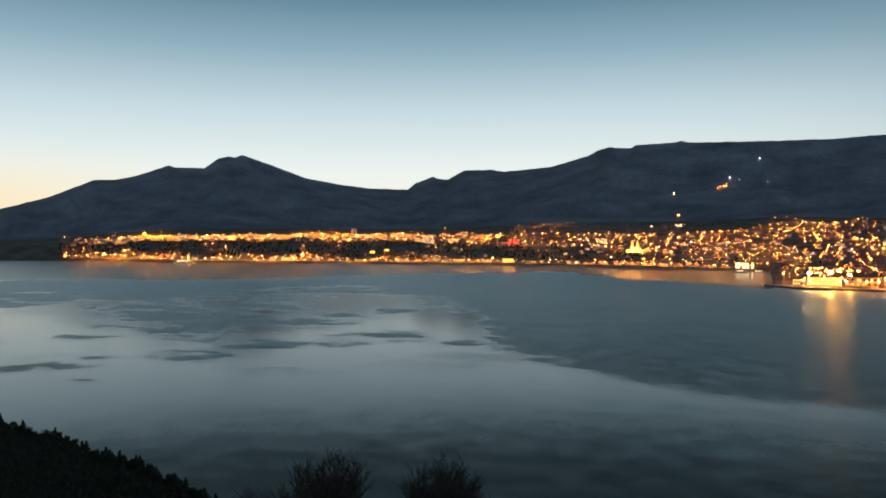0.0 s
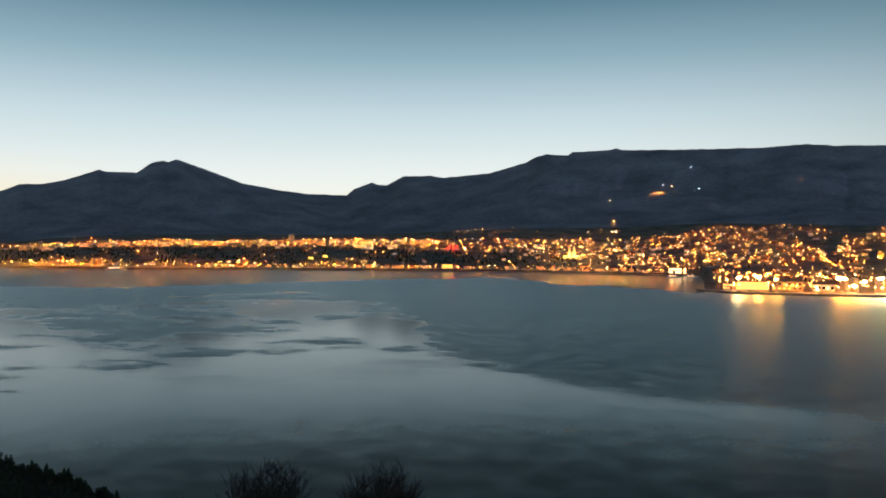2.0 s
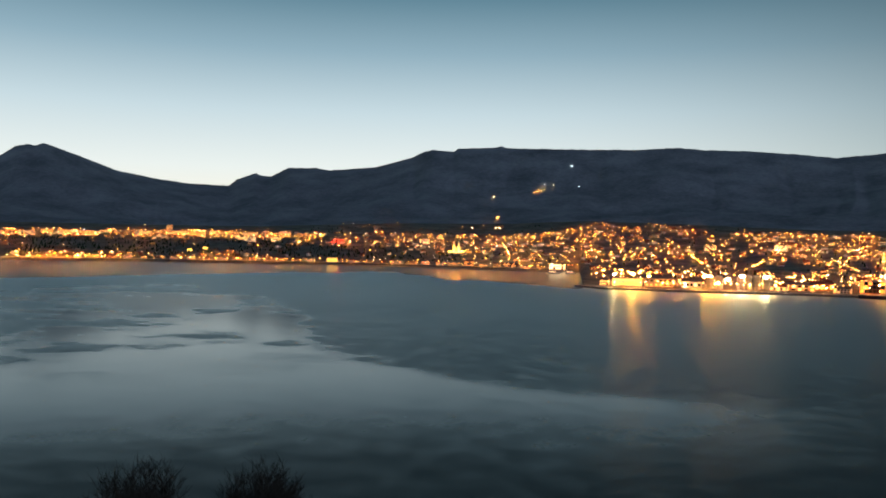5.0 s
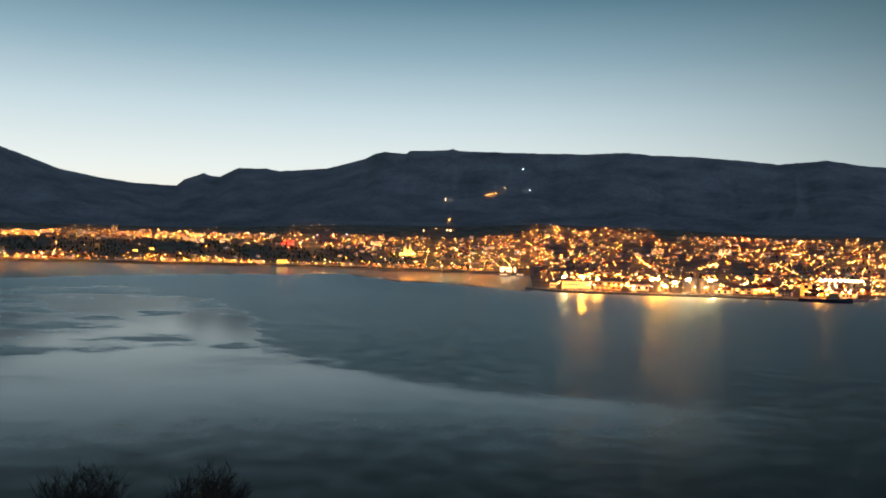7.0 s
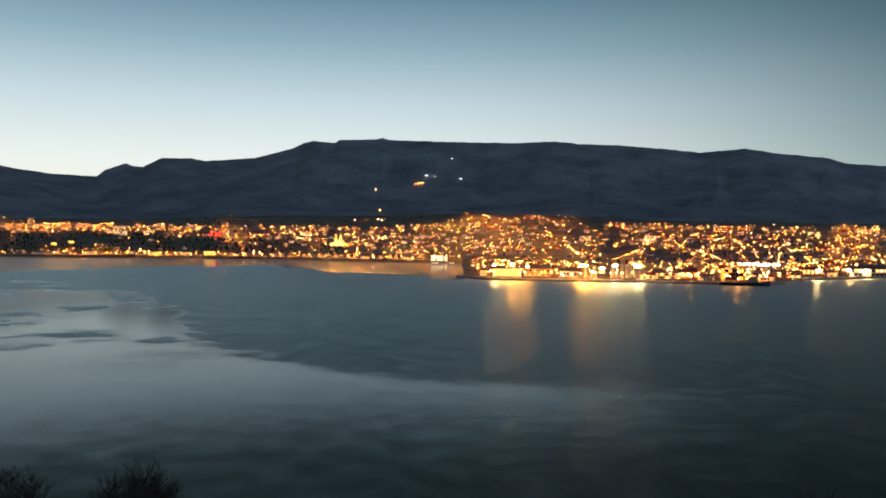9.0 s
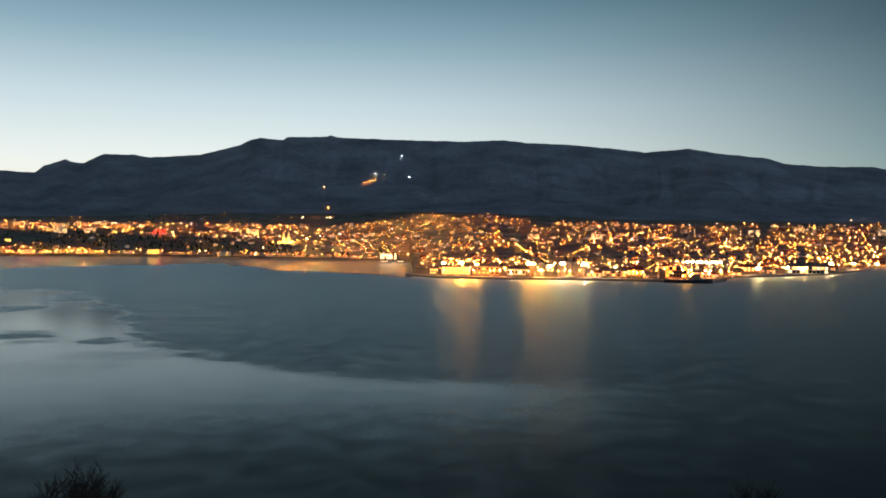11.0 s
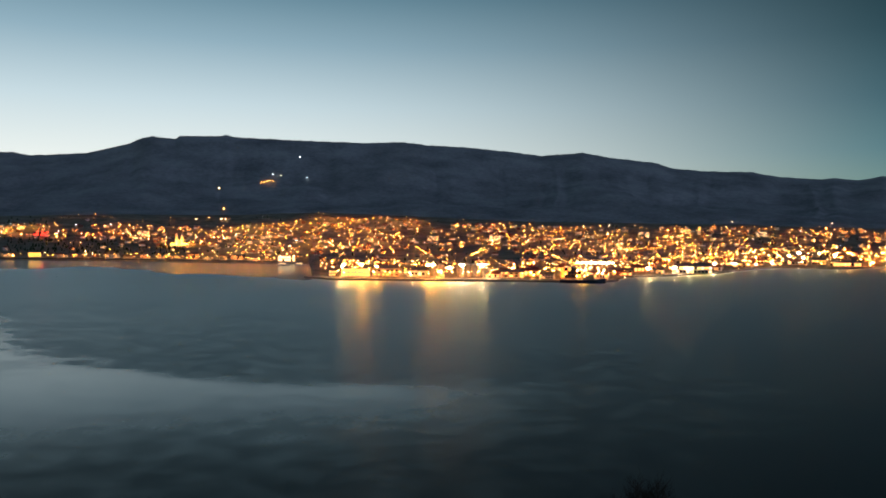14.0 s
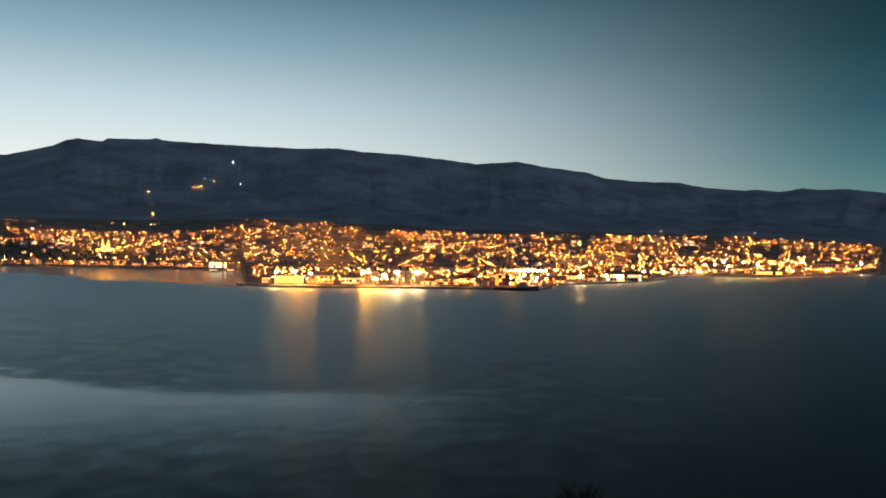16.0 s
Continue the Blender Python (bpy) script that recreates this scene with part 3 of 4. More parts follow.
lamp_spots, house_spots = [], []
for k in range(34):
    u0 = 0.02 + 0.0288 * k
    b = -47.0
    while b < 42.6:
        u = u0 + 0.007 * math.sin(b * 0.45 + k * 2.1) + 0.005 * math.sin(b * 1.1 + k)
        r0, r1 = shore(b), float(knots(TOP_AT, b))
        r = r0 + u * (r1 - r0)
        b += math.degrees(rng.uniform(17, 31) / r)
        if b > 0.8 and r < r0 + 45:
            continue
        clump = float(fbm(np.array(b * 0.55), np.array(u * 5.0), 51, 3))
        p = share_of(b, u) * (0.35 if clump < -0.18 else 1.0 if clump < 0.1 else 1.2)
        if rng.random() < p * 0.95:
            lamp_spots.append((b, r + rng.uniform(-9, 9)))
        for side in (-1, 1):
            if rng.random() < p * 0.24:
                house_spots.append((b + math.degrees(rng.uniform(-6, 6) / r), r + side * rng.uniform(13, 22)))
for k in range(26):
    b, u = rng.uniform(-20, 40), rng.uniform(0.25, 0.8)
    db, du = rng.uniform(-2.5, 2.5), rng.uniform(0.05, 0.17)
    r0, r1 = shore(b), float(knots(TOP_AT, b))
    line = along([(b, r0 + u * (r1 - r0)), (b + db, shore(b + db) + (u + du) * (r1 - shore(b + db)))], rng.uniform(18, 30))
    lamp_spots += [q for q in line if share_of(*((q[0], 0.5))) > 0.2 and q[0] < 41]
bright_spots = []
for pts in ROADS:
    bright_spots += along(pts, 19 if len(pts) > 3 else 27)
bright_spots += along(road_bay, 25)
on_roads = set(bright_spots)
for k in range(600):
    b = rng.uniform(1.0, 41.5)
    bright_spots.append((b, shore(b) + 45 + 420 * rng.random() ** 1.5))

lamp_spots = under_edge(lamp_spots, 0.05)
lamp_spots.sort(key=lambda q: q[1])
house_spots = [q for q in house_spots if q[1] > shore(q[0]) + 70]
house_spots = under_edge(house_spots, 0.03)
house_spots.sort(key=lambda q: q[1])

near_lamps = [make_lamp(L_SODIUM, 8, 0.34, "tall street lamp with an orange glowing head"), make_lamp(L_AMBER, 8, 0.36, "tall street lamp with an amber glowing head"),
              make_lamp(L_WHITE, 8, 0.32, "tall street lamp with a white glowing head")]


def lamp_kind():
    k = rng.random()
    return 0 if k < 0.52 else 1 if k < 0.82 else 2


used = [False] * 3
for b, r in lamp_spots[:200]:
    k = lamp_kind()
    m = stand(b, r, 0.2, rng.uniform(-40, 40))
    if not used[k]:
        near_lamps[k].matrix_basis, used[k] = m, True
    else:
        copy_thing(near_lamps[k], m)

far_lamps = Heap("distant_street_lamps", [M_STEEL, L_SODIUM, L_AMBER, L_WHITE, L_COOL, L_PANEL, L_STREET])
rest = lamp_spots[200:] + bright_spots
levels = land(np.array([q[0] for q in rest]), np.array([q[1] for q in rest]))
for (b, r), z in zip(rest, levels.tolist()):
    x, y = spot(b, r)
    far_lamps.add(tube(0.09, 0.05, 8, 3, x, y, z - 0.3))
    road = (b, r) in on_roads
    far_lamps.add(box(0.9, 0.9, 0.12, x, y, z + 7.3))
    if road:
        far_lamps.add(skirt(x, y, z + 7.3))
    ox, oy = x / r * 0.18, y / r * 0.18
    # added emitter below the housing, which lights the ground around the pole
    far_lamps.add(([(x + p, y + q, z + 7.14 + p * ox + q * oy) for p, q in ((-0.4, -0.4), (0.4, -0.4), (0.4, 0.4), (-0.4, 0.4))], [(3, 2, 1, 0)]), 5 if road else 6)
    k = rng.random()
    far_lamps.add(globe(rng.choice((0.30, 0.33, 0.36, 0.4, 0.44, 0.48, 0.54, 0.62, 0.72, 0.95)) * (0.7 if r < 1450 else 1.0), x, y, z + 7.95), 1 if k < 0.52 else 2 if k < 0.84 else 3 if k < 0.97 else 4)
far_lamps.done("rows of street lamps glowing orange and white across the town", "street lamps")

PANES = [W_WARM, W_WARM, W_WARM, W_WARM, W_YELLOW, W_YELLOW]
house_kinds = []
for k in range(10):
    w, d, h = rng.uniform(9, 14), rng.uniform(7.5, 9.5), rng.choice((3.2, 5.4, 5.8))
    wins = [(x * w, z, rng.choice(PANES) if rng.random() < 0.3 else M_GLASS) for x in (-0.36, -0.18, 0.2, 0.37) for z in ((1.2,) if h < 4 else (1.2, 3.7))]
    house_kinds.append(make_house(w, d, h, M_WALLS[k % 3], M_ROOFS[k % 2], wins))
for i, (b, r) in enumerate(house_spots[:300]):
    m = stand(b, r, 0.5, rng.choice((0, 0, 15, -20, 70)))
    if i < 10:
        house_kinds[i].matrix_basis = m
    else:
        copy_thing(house_kinds[i % 10], m)

far_houses = Heap("distant_houses", M_WALLS + M_ROOFS + [W_WARM, W_YELLOW, W_WHITE, M_GLASS])
for b, r in house_spots[300:]:
    x, y = spot(b, r)
    z, t = ground(b, r) - 0.6, radians(-b + rng.choice((0, 0, 12, -15, 60)))
    w, d, h = rng.uniform(9, 16), rng.uniform(8, 10), rng.choice((3.4, 5.6, 6.0, 8.4))
    far_houses.add(box(w, d, h, x, y, z, t), rng.randrange(3))
    far_houses.add(gable(w, d, d * 0.3, h + z, 0.4, x, y, t), 3 + rng.randrange(2))
    for zz in (1.3, 4.0, 6.6):
        if zz + 1 > h:
            continue
        for px in (-0.34, 0.0, 0.34):
            lx, ly = px * w, -d / 2 - 0.05
            far_houses.add(box(1.5, 0.12, 1.3, x + lx * math.cos(t) - ly * math.sin(t), y + lx * math.sin(t) + ly * math.cos(t), z + zz, t),
                           rng.choice((5, 5, 5, 6, 6, 7)) if rng.random() < 0.25 else 8)
far_houses.done("hillside of gabled houses with scattered lit windows", "houses")

# ---- woods on the bank below the rim and trees between the houses ----
woods = Heap("hillside_woods", [M_SPRUCE, M_BARK])
wood_rng = random.Random(33)
for k in range(2600):
    if k < 1500:
        b, u = wood_rng.uniform(-47, -8), wood_rng.uniform(0.13, 0.46)
        if b > -20 and u > 0.36 or float(fbm(np.array(b * 0.9), np.array(u * 6.0), 71, 3)) < -0.22:
            continue
    else:
        b, u = wood_rng.uniform(-20, 42), wood_rng.uniform(0.12, 0.98)
        if float(fbm(np.array(b * 0.8), np.array(u * 5.0), 73, 3)) < 0.0:
            continue
    r = shore(b) + u * (float(knots(TOP_AT, b)) - shore(b))
    x, y = spot(b, r)
    z, h = ground(b, r), wood_rng.uniform(5, 11)
    woods.add(tube(0.18, 0.1, h * 0.3, 4, x, y, z - 0.3), 1)
    for low, wide, tall in ((0.15, 0.30, 0.5), (0.42, 0.22, 0.58)):
        vs, fs = tube(h * wide, 0.08, h * tall, 6, x + wood_rng.uniform(-0.3, 0.3), y, z + h * low)
        woods.add(([(p + wood_rng.uniform(-0.5, 0.5), q + wood_rng.uniform(-0.5, 0.5), s + wood_rng.uniform(-0.4, 0.3)) for p, q, s in vs], fs), 0)
woods.done("dark spruces on the bank and between the houses", "trees")

# ---- apartment blocks on the upper rim ----
k = 0
for b in np.arange(-44.5, -18.5, 1.15):
    k += 1
    r = reach(b, float(knots(LAMP_TOP, b)) - 0.16 - 0.09 * (k % 3))
    make_block("apartment_block", "flat-roofed apartment block with many warm lit windows", "apartment block", 34 + 6 * (k % 3), 13, 8.5 + 2.8 * (k % 3), 3 + k % 3, 10,
               M_WALLS[k % 2], PANES, 0.4, None, k, stand(b, r, 0.6, (k % 5) * 6 - 12), group="apartment blocks on the rim")
make_block("tower_block", "tall apartment tower with warm lit windows", "tower block", 18, 16, 30, 9, 5, M_WALLS[1], [W_WARM, W_YELLOW], 0.6, None, 77, stand(-27.9, reach(-27.9, 0.32), 0.6))
for j, (b, a) in enumerate(((13.3, -0.25), (-20.9, -0.1), (-22.6, -0.1), (-23.3, -0.05), (-10.6, -0.1), (8.9, -0.3), (23.5, 0.1), (26.2, 0.35), (31, 0.2))):
    make_block("apartment_block", "flat-roofed apartment block with pale lit windows", "apartment block", 30, 14, 15, 5, 7, M_WALLS[j % 2], [W_WHITE, W_YELLOW], 0.6, None, 200 + j,
               stand(b, reach(b, a), 0.6, j * 4 - 10), group="apartment blocks in the town")

# ---- sea front of the bay ----
for j in range(34):
    b = -33.5 + j * 1.0
    if -18 < b < -16.2 or -2.2 < b < 0.2 or b > 0.1:
        continue
    w = 16 + 5 * (j * 7 % 4)
    make_block("waterfront_building", "waterfront building with lit windows beside the shore road", "building", w, 12, 6 + 2.8 * (j % 3 if b > -10 else j % 2), 2 + (j % 3 if b > -10 else j % 2),
               max(4, int(w / 3.4)), M_WALLS[j % 3], PANES, 0.5 if b > -12 else 0.3, M_ROOFS[j % 2] if j % 3 else None, 300 + j, stand(b, shore(b) + 46 + 6 * (j % 3), 0.4), group="waterfront buildings")
# the panes glow for both the lit windows and the orange floodlight
make_block("waterfront_hotel", "waterfront hall, its lit windows and orange floodlight drawn as glowing panes", "hotel", 26, 14, 11, 3, 6, M_WALLS[1], [lit("orange_front_glow", (1.0, 0.50, 0.08), 2.6)], 1.0, None, 5, stand(-17.05, shore(-17.05) + 48), (0.86, 0.8))
# glowing red panes stand in for floodlight on the facade
make_block("red_lit_building", "building with a glowing red facade", "building", 36, 12, 11, 3, 6, M_WALLS[2], [GLOW_RED], 0.7, None, 9, stand(-16.7, reach(-16.7, -0.12)), (0.8, 0.7))
make_block("shopping_hall", "bright white lit glass hall beside the bay", "hall", 40, 18, 12, 2, 9, M_WALLS[0], [W_WHITE], 0.9, None, 12, stand(-1.2, shore(-1.2) + 30), (0.85, 0.75))
make_block("cinema_hall", "low hall with greenish white lit windows", "hall", 34, 16, 9, 2, 7, M_WALLS[0], [W_WHITE, W_GREEN, W_YELLOW], 0.6, None, 13, stand(-10.9, reach(-10.9, -0.4)))
for b, a in ((-26.6, -0.78), (-25.6, -0.66)):
    # broad glowing panes stand in for a front under yellow floodlight
    make_block("floodlit_house", "house whose broad front panes glow yellow in place of floodlight", "house", 13, 9, 6, 2, 4, M_WALLS[1], [lit("yellow_front_glow", (1.0, 0.65, 0.10), 3.0)], 1.0, M_ROOFS[0], 21, stand(b, reach(b, a)), (0.8, 0.7))


def make_church(m):
    ob = thing("church", "concrete church with two stepped towers in yellow floodlight", "church", m)
    part("nave", joined(box(14, 32, 13, 0, 10), gable(14, 32, 3, 13, 0.3, 0, 10)), M_WALLS[0], ob)
    for s in (-1, 1):
        part("tower", joined(box(6, 6, 17, s * 5, -9), box(4.6, 4.6, 4, s * 5, -9, 17), box(3.2, 3.2, 3.5, s * 5, -9, 21), box(1.6, 1.6, 2.5, s * 5, -9, 24.5)), M_WALLS[0], ob)
        part("tower_window", box(1.2, 0.3, 9, s * 5, -12.05, 4), W_YELLOW, ob, "tall narrow lit window")
    # terrace and side wings added to catch the floodlight and widen the glow
    part("terrace", joined(box(46, 5, 5, 0, -16, -5), box(34, 16, 7, 0, 6)), M_WALLS[0], ob)
    # wall added to screen the floodlights from the water
    part("light_screen", box(44, 1.0, 12, 0, -23.5, -9.2), M_CONCRETE, ob)
    part("porch", joined(box(5, 3, 12, 0, -9)), M_WALLS[0], ob)
    part("door", box(2.2, 0.2, 3.6, 0, -10.6, 0.5), W_YELLOW, ob)
    for i in range(8):
        part("step", box(16 - i * 0.8, 1.2, 0.5 * (i + 1), 0, -22 + i * 1.2, -3.5), M_CONCRETE, ob)
    return ob


church_r = reach(-8.35, -0.78)
church = make_church(stand(-8.35, church_r, 0.2))
church.scale = (1.3, 1.3, 1.3)


def flood_lamp(name, bearing, r, z, power, colour, size=1.5):
    d = bpy.data.lights.new(name, "POINT")
    d.energy, d.color, d.shadow_soft_size = power, colour, size
    ob = new(name, d)
    ob.location = (*spot(bearing, r), z)
    return ob


flood_lamp("church_floodlight", -8.75, church_r - 24, ground(-8.35, church_r) + 1.0, 260000, (1.0, 0.43, 0.045))
flood_lamp("church_floodlight", -7.9, church_r - 24, ground(-8.35, church_r) + 1.0, 260000, (1.0, 0.43, 0.045))
flood_lamp("facade_floodlight", -16.7, reach(-16.7, -0.12) - 22, ground(-16.7, reach(-16.7, -0.12)) + 3, 15000, (1.0, 0.05, 0.03))

# ---- harbour on the point ----
make_block("ferry_terminal", "bright floodlit terminal hall on the quay tip", "hall", 40, 18, 11, 2, 8, M_WALLS[0], [lit("terminal_window", (1.0, 0.52, 0.13), 1.7)], 1.0, None, 30, stand(3.5, 1172, 0, 0, QUAY_Z), (0.85, 0.8))
make_block("harbour_office", "small lit harbour office on the quay", "office", 12, 10, 8, 2, 4, M_WALLS[1], [W_YELLOW], 0.8, M_ROOFS[1], 31, stand(1.95, 1185, 0, 0, QUAY_Z))
make_block("warehouse", "long pale warehouse on the quay", "warehouse", 38, 20, 12, 2, 6, M_WALLS[1], [W_WARM], 0.5, M_ROOFS[1], 32, stand(5.6, 1185, 0, 0, QUAY_Z), (0.5, 0.3))
make_block("warehouse", "low white warehouse beside the silos", "warehouse", 26, 18, 9, 1, 5, M_WALLS[0], [W_WHITE], 0.5, M_ROOFS[1], 33, stand(7.75, 1180, 0, 0, QUAY_Z), (0.6, 0.4))
for b, h, rad in ((8.95, 17, 5), (9.5, 17, 5), (10.85, 18, 4.6), (11.35, 18, 4.6), (11.85, 18, 4.6), (12.6, 13, 7)):
    silo = thing("silo", "pale cylindrical silo lit by harbour floodlights", "silo", stand(b, 1172, 0, 0, QUAY_Z), "quay silos")
    part("tank", tube(rad, rad, h, 24), M_TANK, silo)
    part("roof", tube(rad, 0.5, 2.0, 24, 0, 0, h), M_STEEL, silo)
    part("band", tube(rad + 0.12, rad + 0.12, 0.5, 24, 0, 0, h * 0.6), M_STEEL, silo)
    part("ladder", joined(box(0.1, 0.1, h, -0.3, -rad - 0.2), box(0.1, 0.1, h, 0.3, -rad - 0.2)), M_STEEL, silo)
make_block("market_hall", "small hall with a bright white front", "hall", 18, 12, 8, 1, 5, M_WALLS[0], [W_WHITE], 1.0, M_ROOFS[1], 34, stand(14.5, 1225, 0.2), (0.85, 0.7))
make_block("fish_factory", "long fish factory with lit loading doors", "factory", 60, 24, 12, 2, 10, M_WALLS[0], [W_WHITE, W_YELLOW], 0.6, M_ROOFS[1], 35, stand(26.7, 1435, 0.2, 12), (0.7, 0.6))
# scattered glowing panes imitate orange light falling on this side
make_block("net_loft", "dark boxy net loft, its orange lit side drawn as glowing panes", "warehouse", 28, 18, 15, 3, 6, M_WALLS[2], [lit("orange_side_glow", (1.0, 0.38, 0.06), 1.2)], 0.4, None, 36, stand(18.6, 1185, 0.2), (0.9, 0.9))
make_block("shipyard_hall", "large pale shipyard hall at the harbour end", "hall", 64, 30, 20, 2, 8, M_WALLS[0], [W_WARM], 0.25, M_ROOFS[1], 37, stand(39.6, 2260, 0.2), (0.5, 0.4))
make_block("dock_shed", "long shed in orange floodlight by the dock", "shed", 60, 20, 9, 1, 9, M_WALLS[1], [W_YELLOW], 0.6, M_ROOFS[1], 38, stand(36.0, 1930, 0.2), (0.8, 0.6))
for j, b in enumerate(np.arange(13.2, 36, 1.25)):
    if 17 < b < 20 or 25.5 < b < 28:
        continue
    w = 20 + (j * 5 % 3) * 9
    make_block("harbour_shed", "harbour shed with a few lit bays", "shed", w, 15, 6 + 2 * (j % 3), 1 + j % 2, 5, M_WALLS[j % 3], PANES, 0.5, M_ROOFS[j % 2], 400 + j, stand(b, shore(b) + 60 + 22 * (j % 3), 0.3, 8 * (j % 3) - 8), group="harbour sheds")


def make_trawler(m):
    ob = thing("trawler", "dark-hulled trawler moored at the quay with deck lights", "ship", m)
    n, vs, fs = 14, [], []
    for i in range(n + 1):
        x = -30 + 60 * i / n
        t = i / n
        half = 5.5 * (1 - max(0, (t - 0.6) / 0.4) ** 2.2) * (0.85 + 0.15 * min(1, t * 5))
        top = 4.2 + 2.6 * max(0, t - 0.55) ** 1.5 * 3
        vs += [(x, -half, top), (x, -half * 0.75, -1.0), (x, half * 0.75, -1.0), (x, half, top)]
    for i in range(n):
        a = 4 * i
        fs += [(a + k, a + (k + 1) % 4, a + 4 + (k + 1) % 4, a + 4 + k) for k in range(4)]
    part("hull", (vs, fs + [(0, 1, 2, 3), (4 * n + 3, 4 * n + 2, 4 * n + 1, 4 * n)]), M_HULL, ob)
    part("deckhouse", joined(box(16, 8, 4, 8, 0, 4.2), box(11, 7, 3, 9, 0, 8.2)), M_WALLS[1], ob)
    wheel = part("wheelhouse", box(7, 6.5, 2.8, 10, 0, 11.2), M_WALLS[0], ob)
    for i in range(5):
        part("window", box(1.0, 0.1, 1.0, 7.4 + i * 1.3, -3.3, 12.3), W_WARM, wheel)
    part("mast", joined(tube(0.3, 0.12, 10, 6, 10, 0, 14), box(0.2, 5, 0.2, 10, 0, 20)), M_STEEL, ob)
    part("gantry", joined(box(0.7, 0.7, 10, -24, -4, 4), box(0.7, 0.7, 10, -24, 4, 4), box(0.8, 9, 0.8, -24, 0, 14)), M_STEEL, ob)
    part("deck_lamp", joined(globe(0.35, 2, -2, 10), globe(0.35, -8, 2, 9)), L_FLOOD_SODIUM, ob, "glowing deck lamps")
    return ob


make_trawler(stand(19.4, 1098, 0, 0, 0.0))


def make_boat(m, label):
    ob = thing("excursion_boat", label, "boat", m)
    vs, fs = [], []
    for x, w in ((-13, 2.6), (-6, 3.2), (5, 3.2), (10, 2.0), (14, 0.2)):
        vs += [(x, -w, 2.2), (x, -w * 0.6, -0.6), (x, w * 0.6, -0.6), (x, w, 2.2)]
    for i in range(4):
        a = 4 * i
        fs += [(a + k, a + (k + 1) % 4, a + 4 + (k + 1) % 4, a + 4 + k) for k in range(4)]
    part("hull", (vs, fs + [(0, 1, 2, 3), (19, 18, 17, 16)]), M_WALLS[0], ob)
    part("cabin", joined(box(15, 4.4, 2.4, -2, 0, 2.2), box(6, 3.6, 2.0, 1, 0, 4.6)), M_WALLS[0], ob)
    for i in range(7):
        part("window", box(1.5, 0.1, 1.1, -8 + i * 2.0, -2.25, 2.9), W_WHITE, ob)
    part("mast", tube(0.12, 0.06, 5, 5, 1, 0, 6.6), M_STEEL, ob)
    return ob


for b, r, s in ((-39.3, 2375, 2.0), (-1.5, 1690, 1.0), (-0.35, 1700, 0.9)):
    boat = make_boat(stand(b, r, 0, 0, 0.0), "white excursion boat with lit cabin windows, moored near the shore")
    boat.scale = (s, s, s)

# ---- floodlight masts: bearing, distance, height of the head over the water, colour ----
MASTS = [(2.64, 1150, 19, "w"), (3.88, 1150, 20, "s"), (4.96, 1150, 17.5, "s"), (7.38, 1135, 7.5, "w"), (8.64, 1150, 19.5, "s"), (8.97, 1150, 19.5, "s"),
         (9.47, 1148, 11, "s"), (10.09, 1150, 16, "w"), (10.97, 1150, 20, "w"), (12.42, 1150, 20, "w"), (14.55, 1180, 16, "w"),
         (16.0, 1140, 9, "s"), (19.0, 1135, 15, "s"), (19.61, 1150, 15, "s"), (20.75, 1170, 10, "w"), (23.8, 1330, 12, "w"), (28.1, 1505, 16.5, "w"),
         (29.4, 1690, 12, "w")]
EAST_MASTS = [(30.7, 1800, 9, "w"), (31.7, 1890, 9, "w"), (32.7, 2000, 23, "w"), (33.3, 2000, 30, "w"), (33.6, 1990, 20, "w"), (34.5, 2000, 30, "w"), (35.4, 1950, 27, "w"),
              (36.2, 2000, 31, "s"), (38.06, 2220, 30, "s"), (41.48, 2340, 26, "w"), (37.5, 2040, 10, "s"), (39.5, 2220, 9, "s"), (22.6, 1330, 10, "w"), (25.6, 1400, 12, "w"),
              (27.4, 1450, 12, "s"), (26.5, 1420, 9, "w")]
FIELD = [(19.35 + 0.3 * i, 1560, 1.72, "w") for i in range(8)]
LARGE = {(3.88, "s"), (10.97, "w"), (12.42, "w"), (33.3, "w"), (23.8, "w"), (8.64, "s")}
SMALL = {(7.38, "w"), (14.55, "w"), (16.0, "s"), (19.0, "s"), (19.61, "s"), (20.75, "w")}
for b, r, z, c in MASTS + EAST_MASTS + [(b, r, EYE - r * math.tan(radians(a)), c) for b, r, a, c in FIELD]:
    g = max(ground(b, r), 2.0)
    mast = make_lamp(L_FLOOD if c == "w" else L_FLOOD_SODIUM, max(5.0, z - g), 0.7 if (b, c) in SMALL else 2.1 if (b, c) in LARGE else 1.5, "tall mast with %s floodlights on the harbour" % ("white" if c == "w" else "orange"), True)
    mast.matrix_basis = stand(b, r, 0.1, 0)

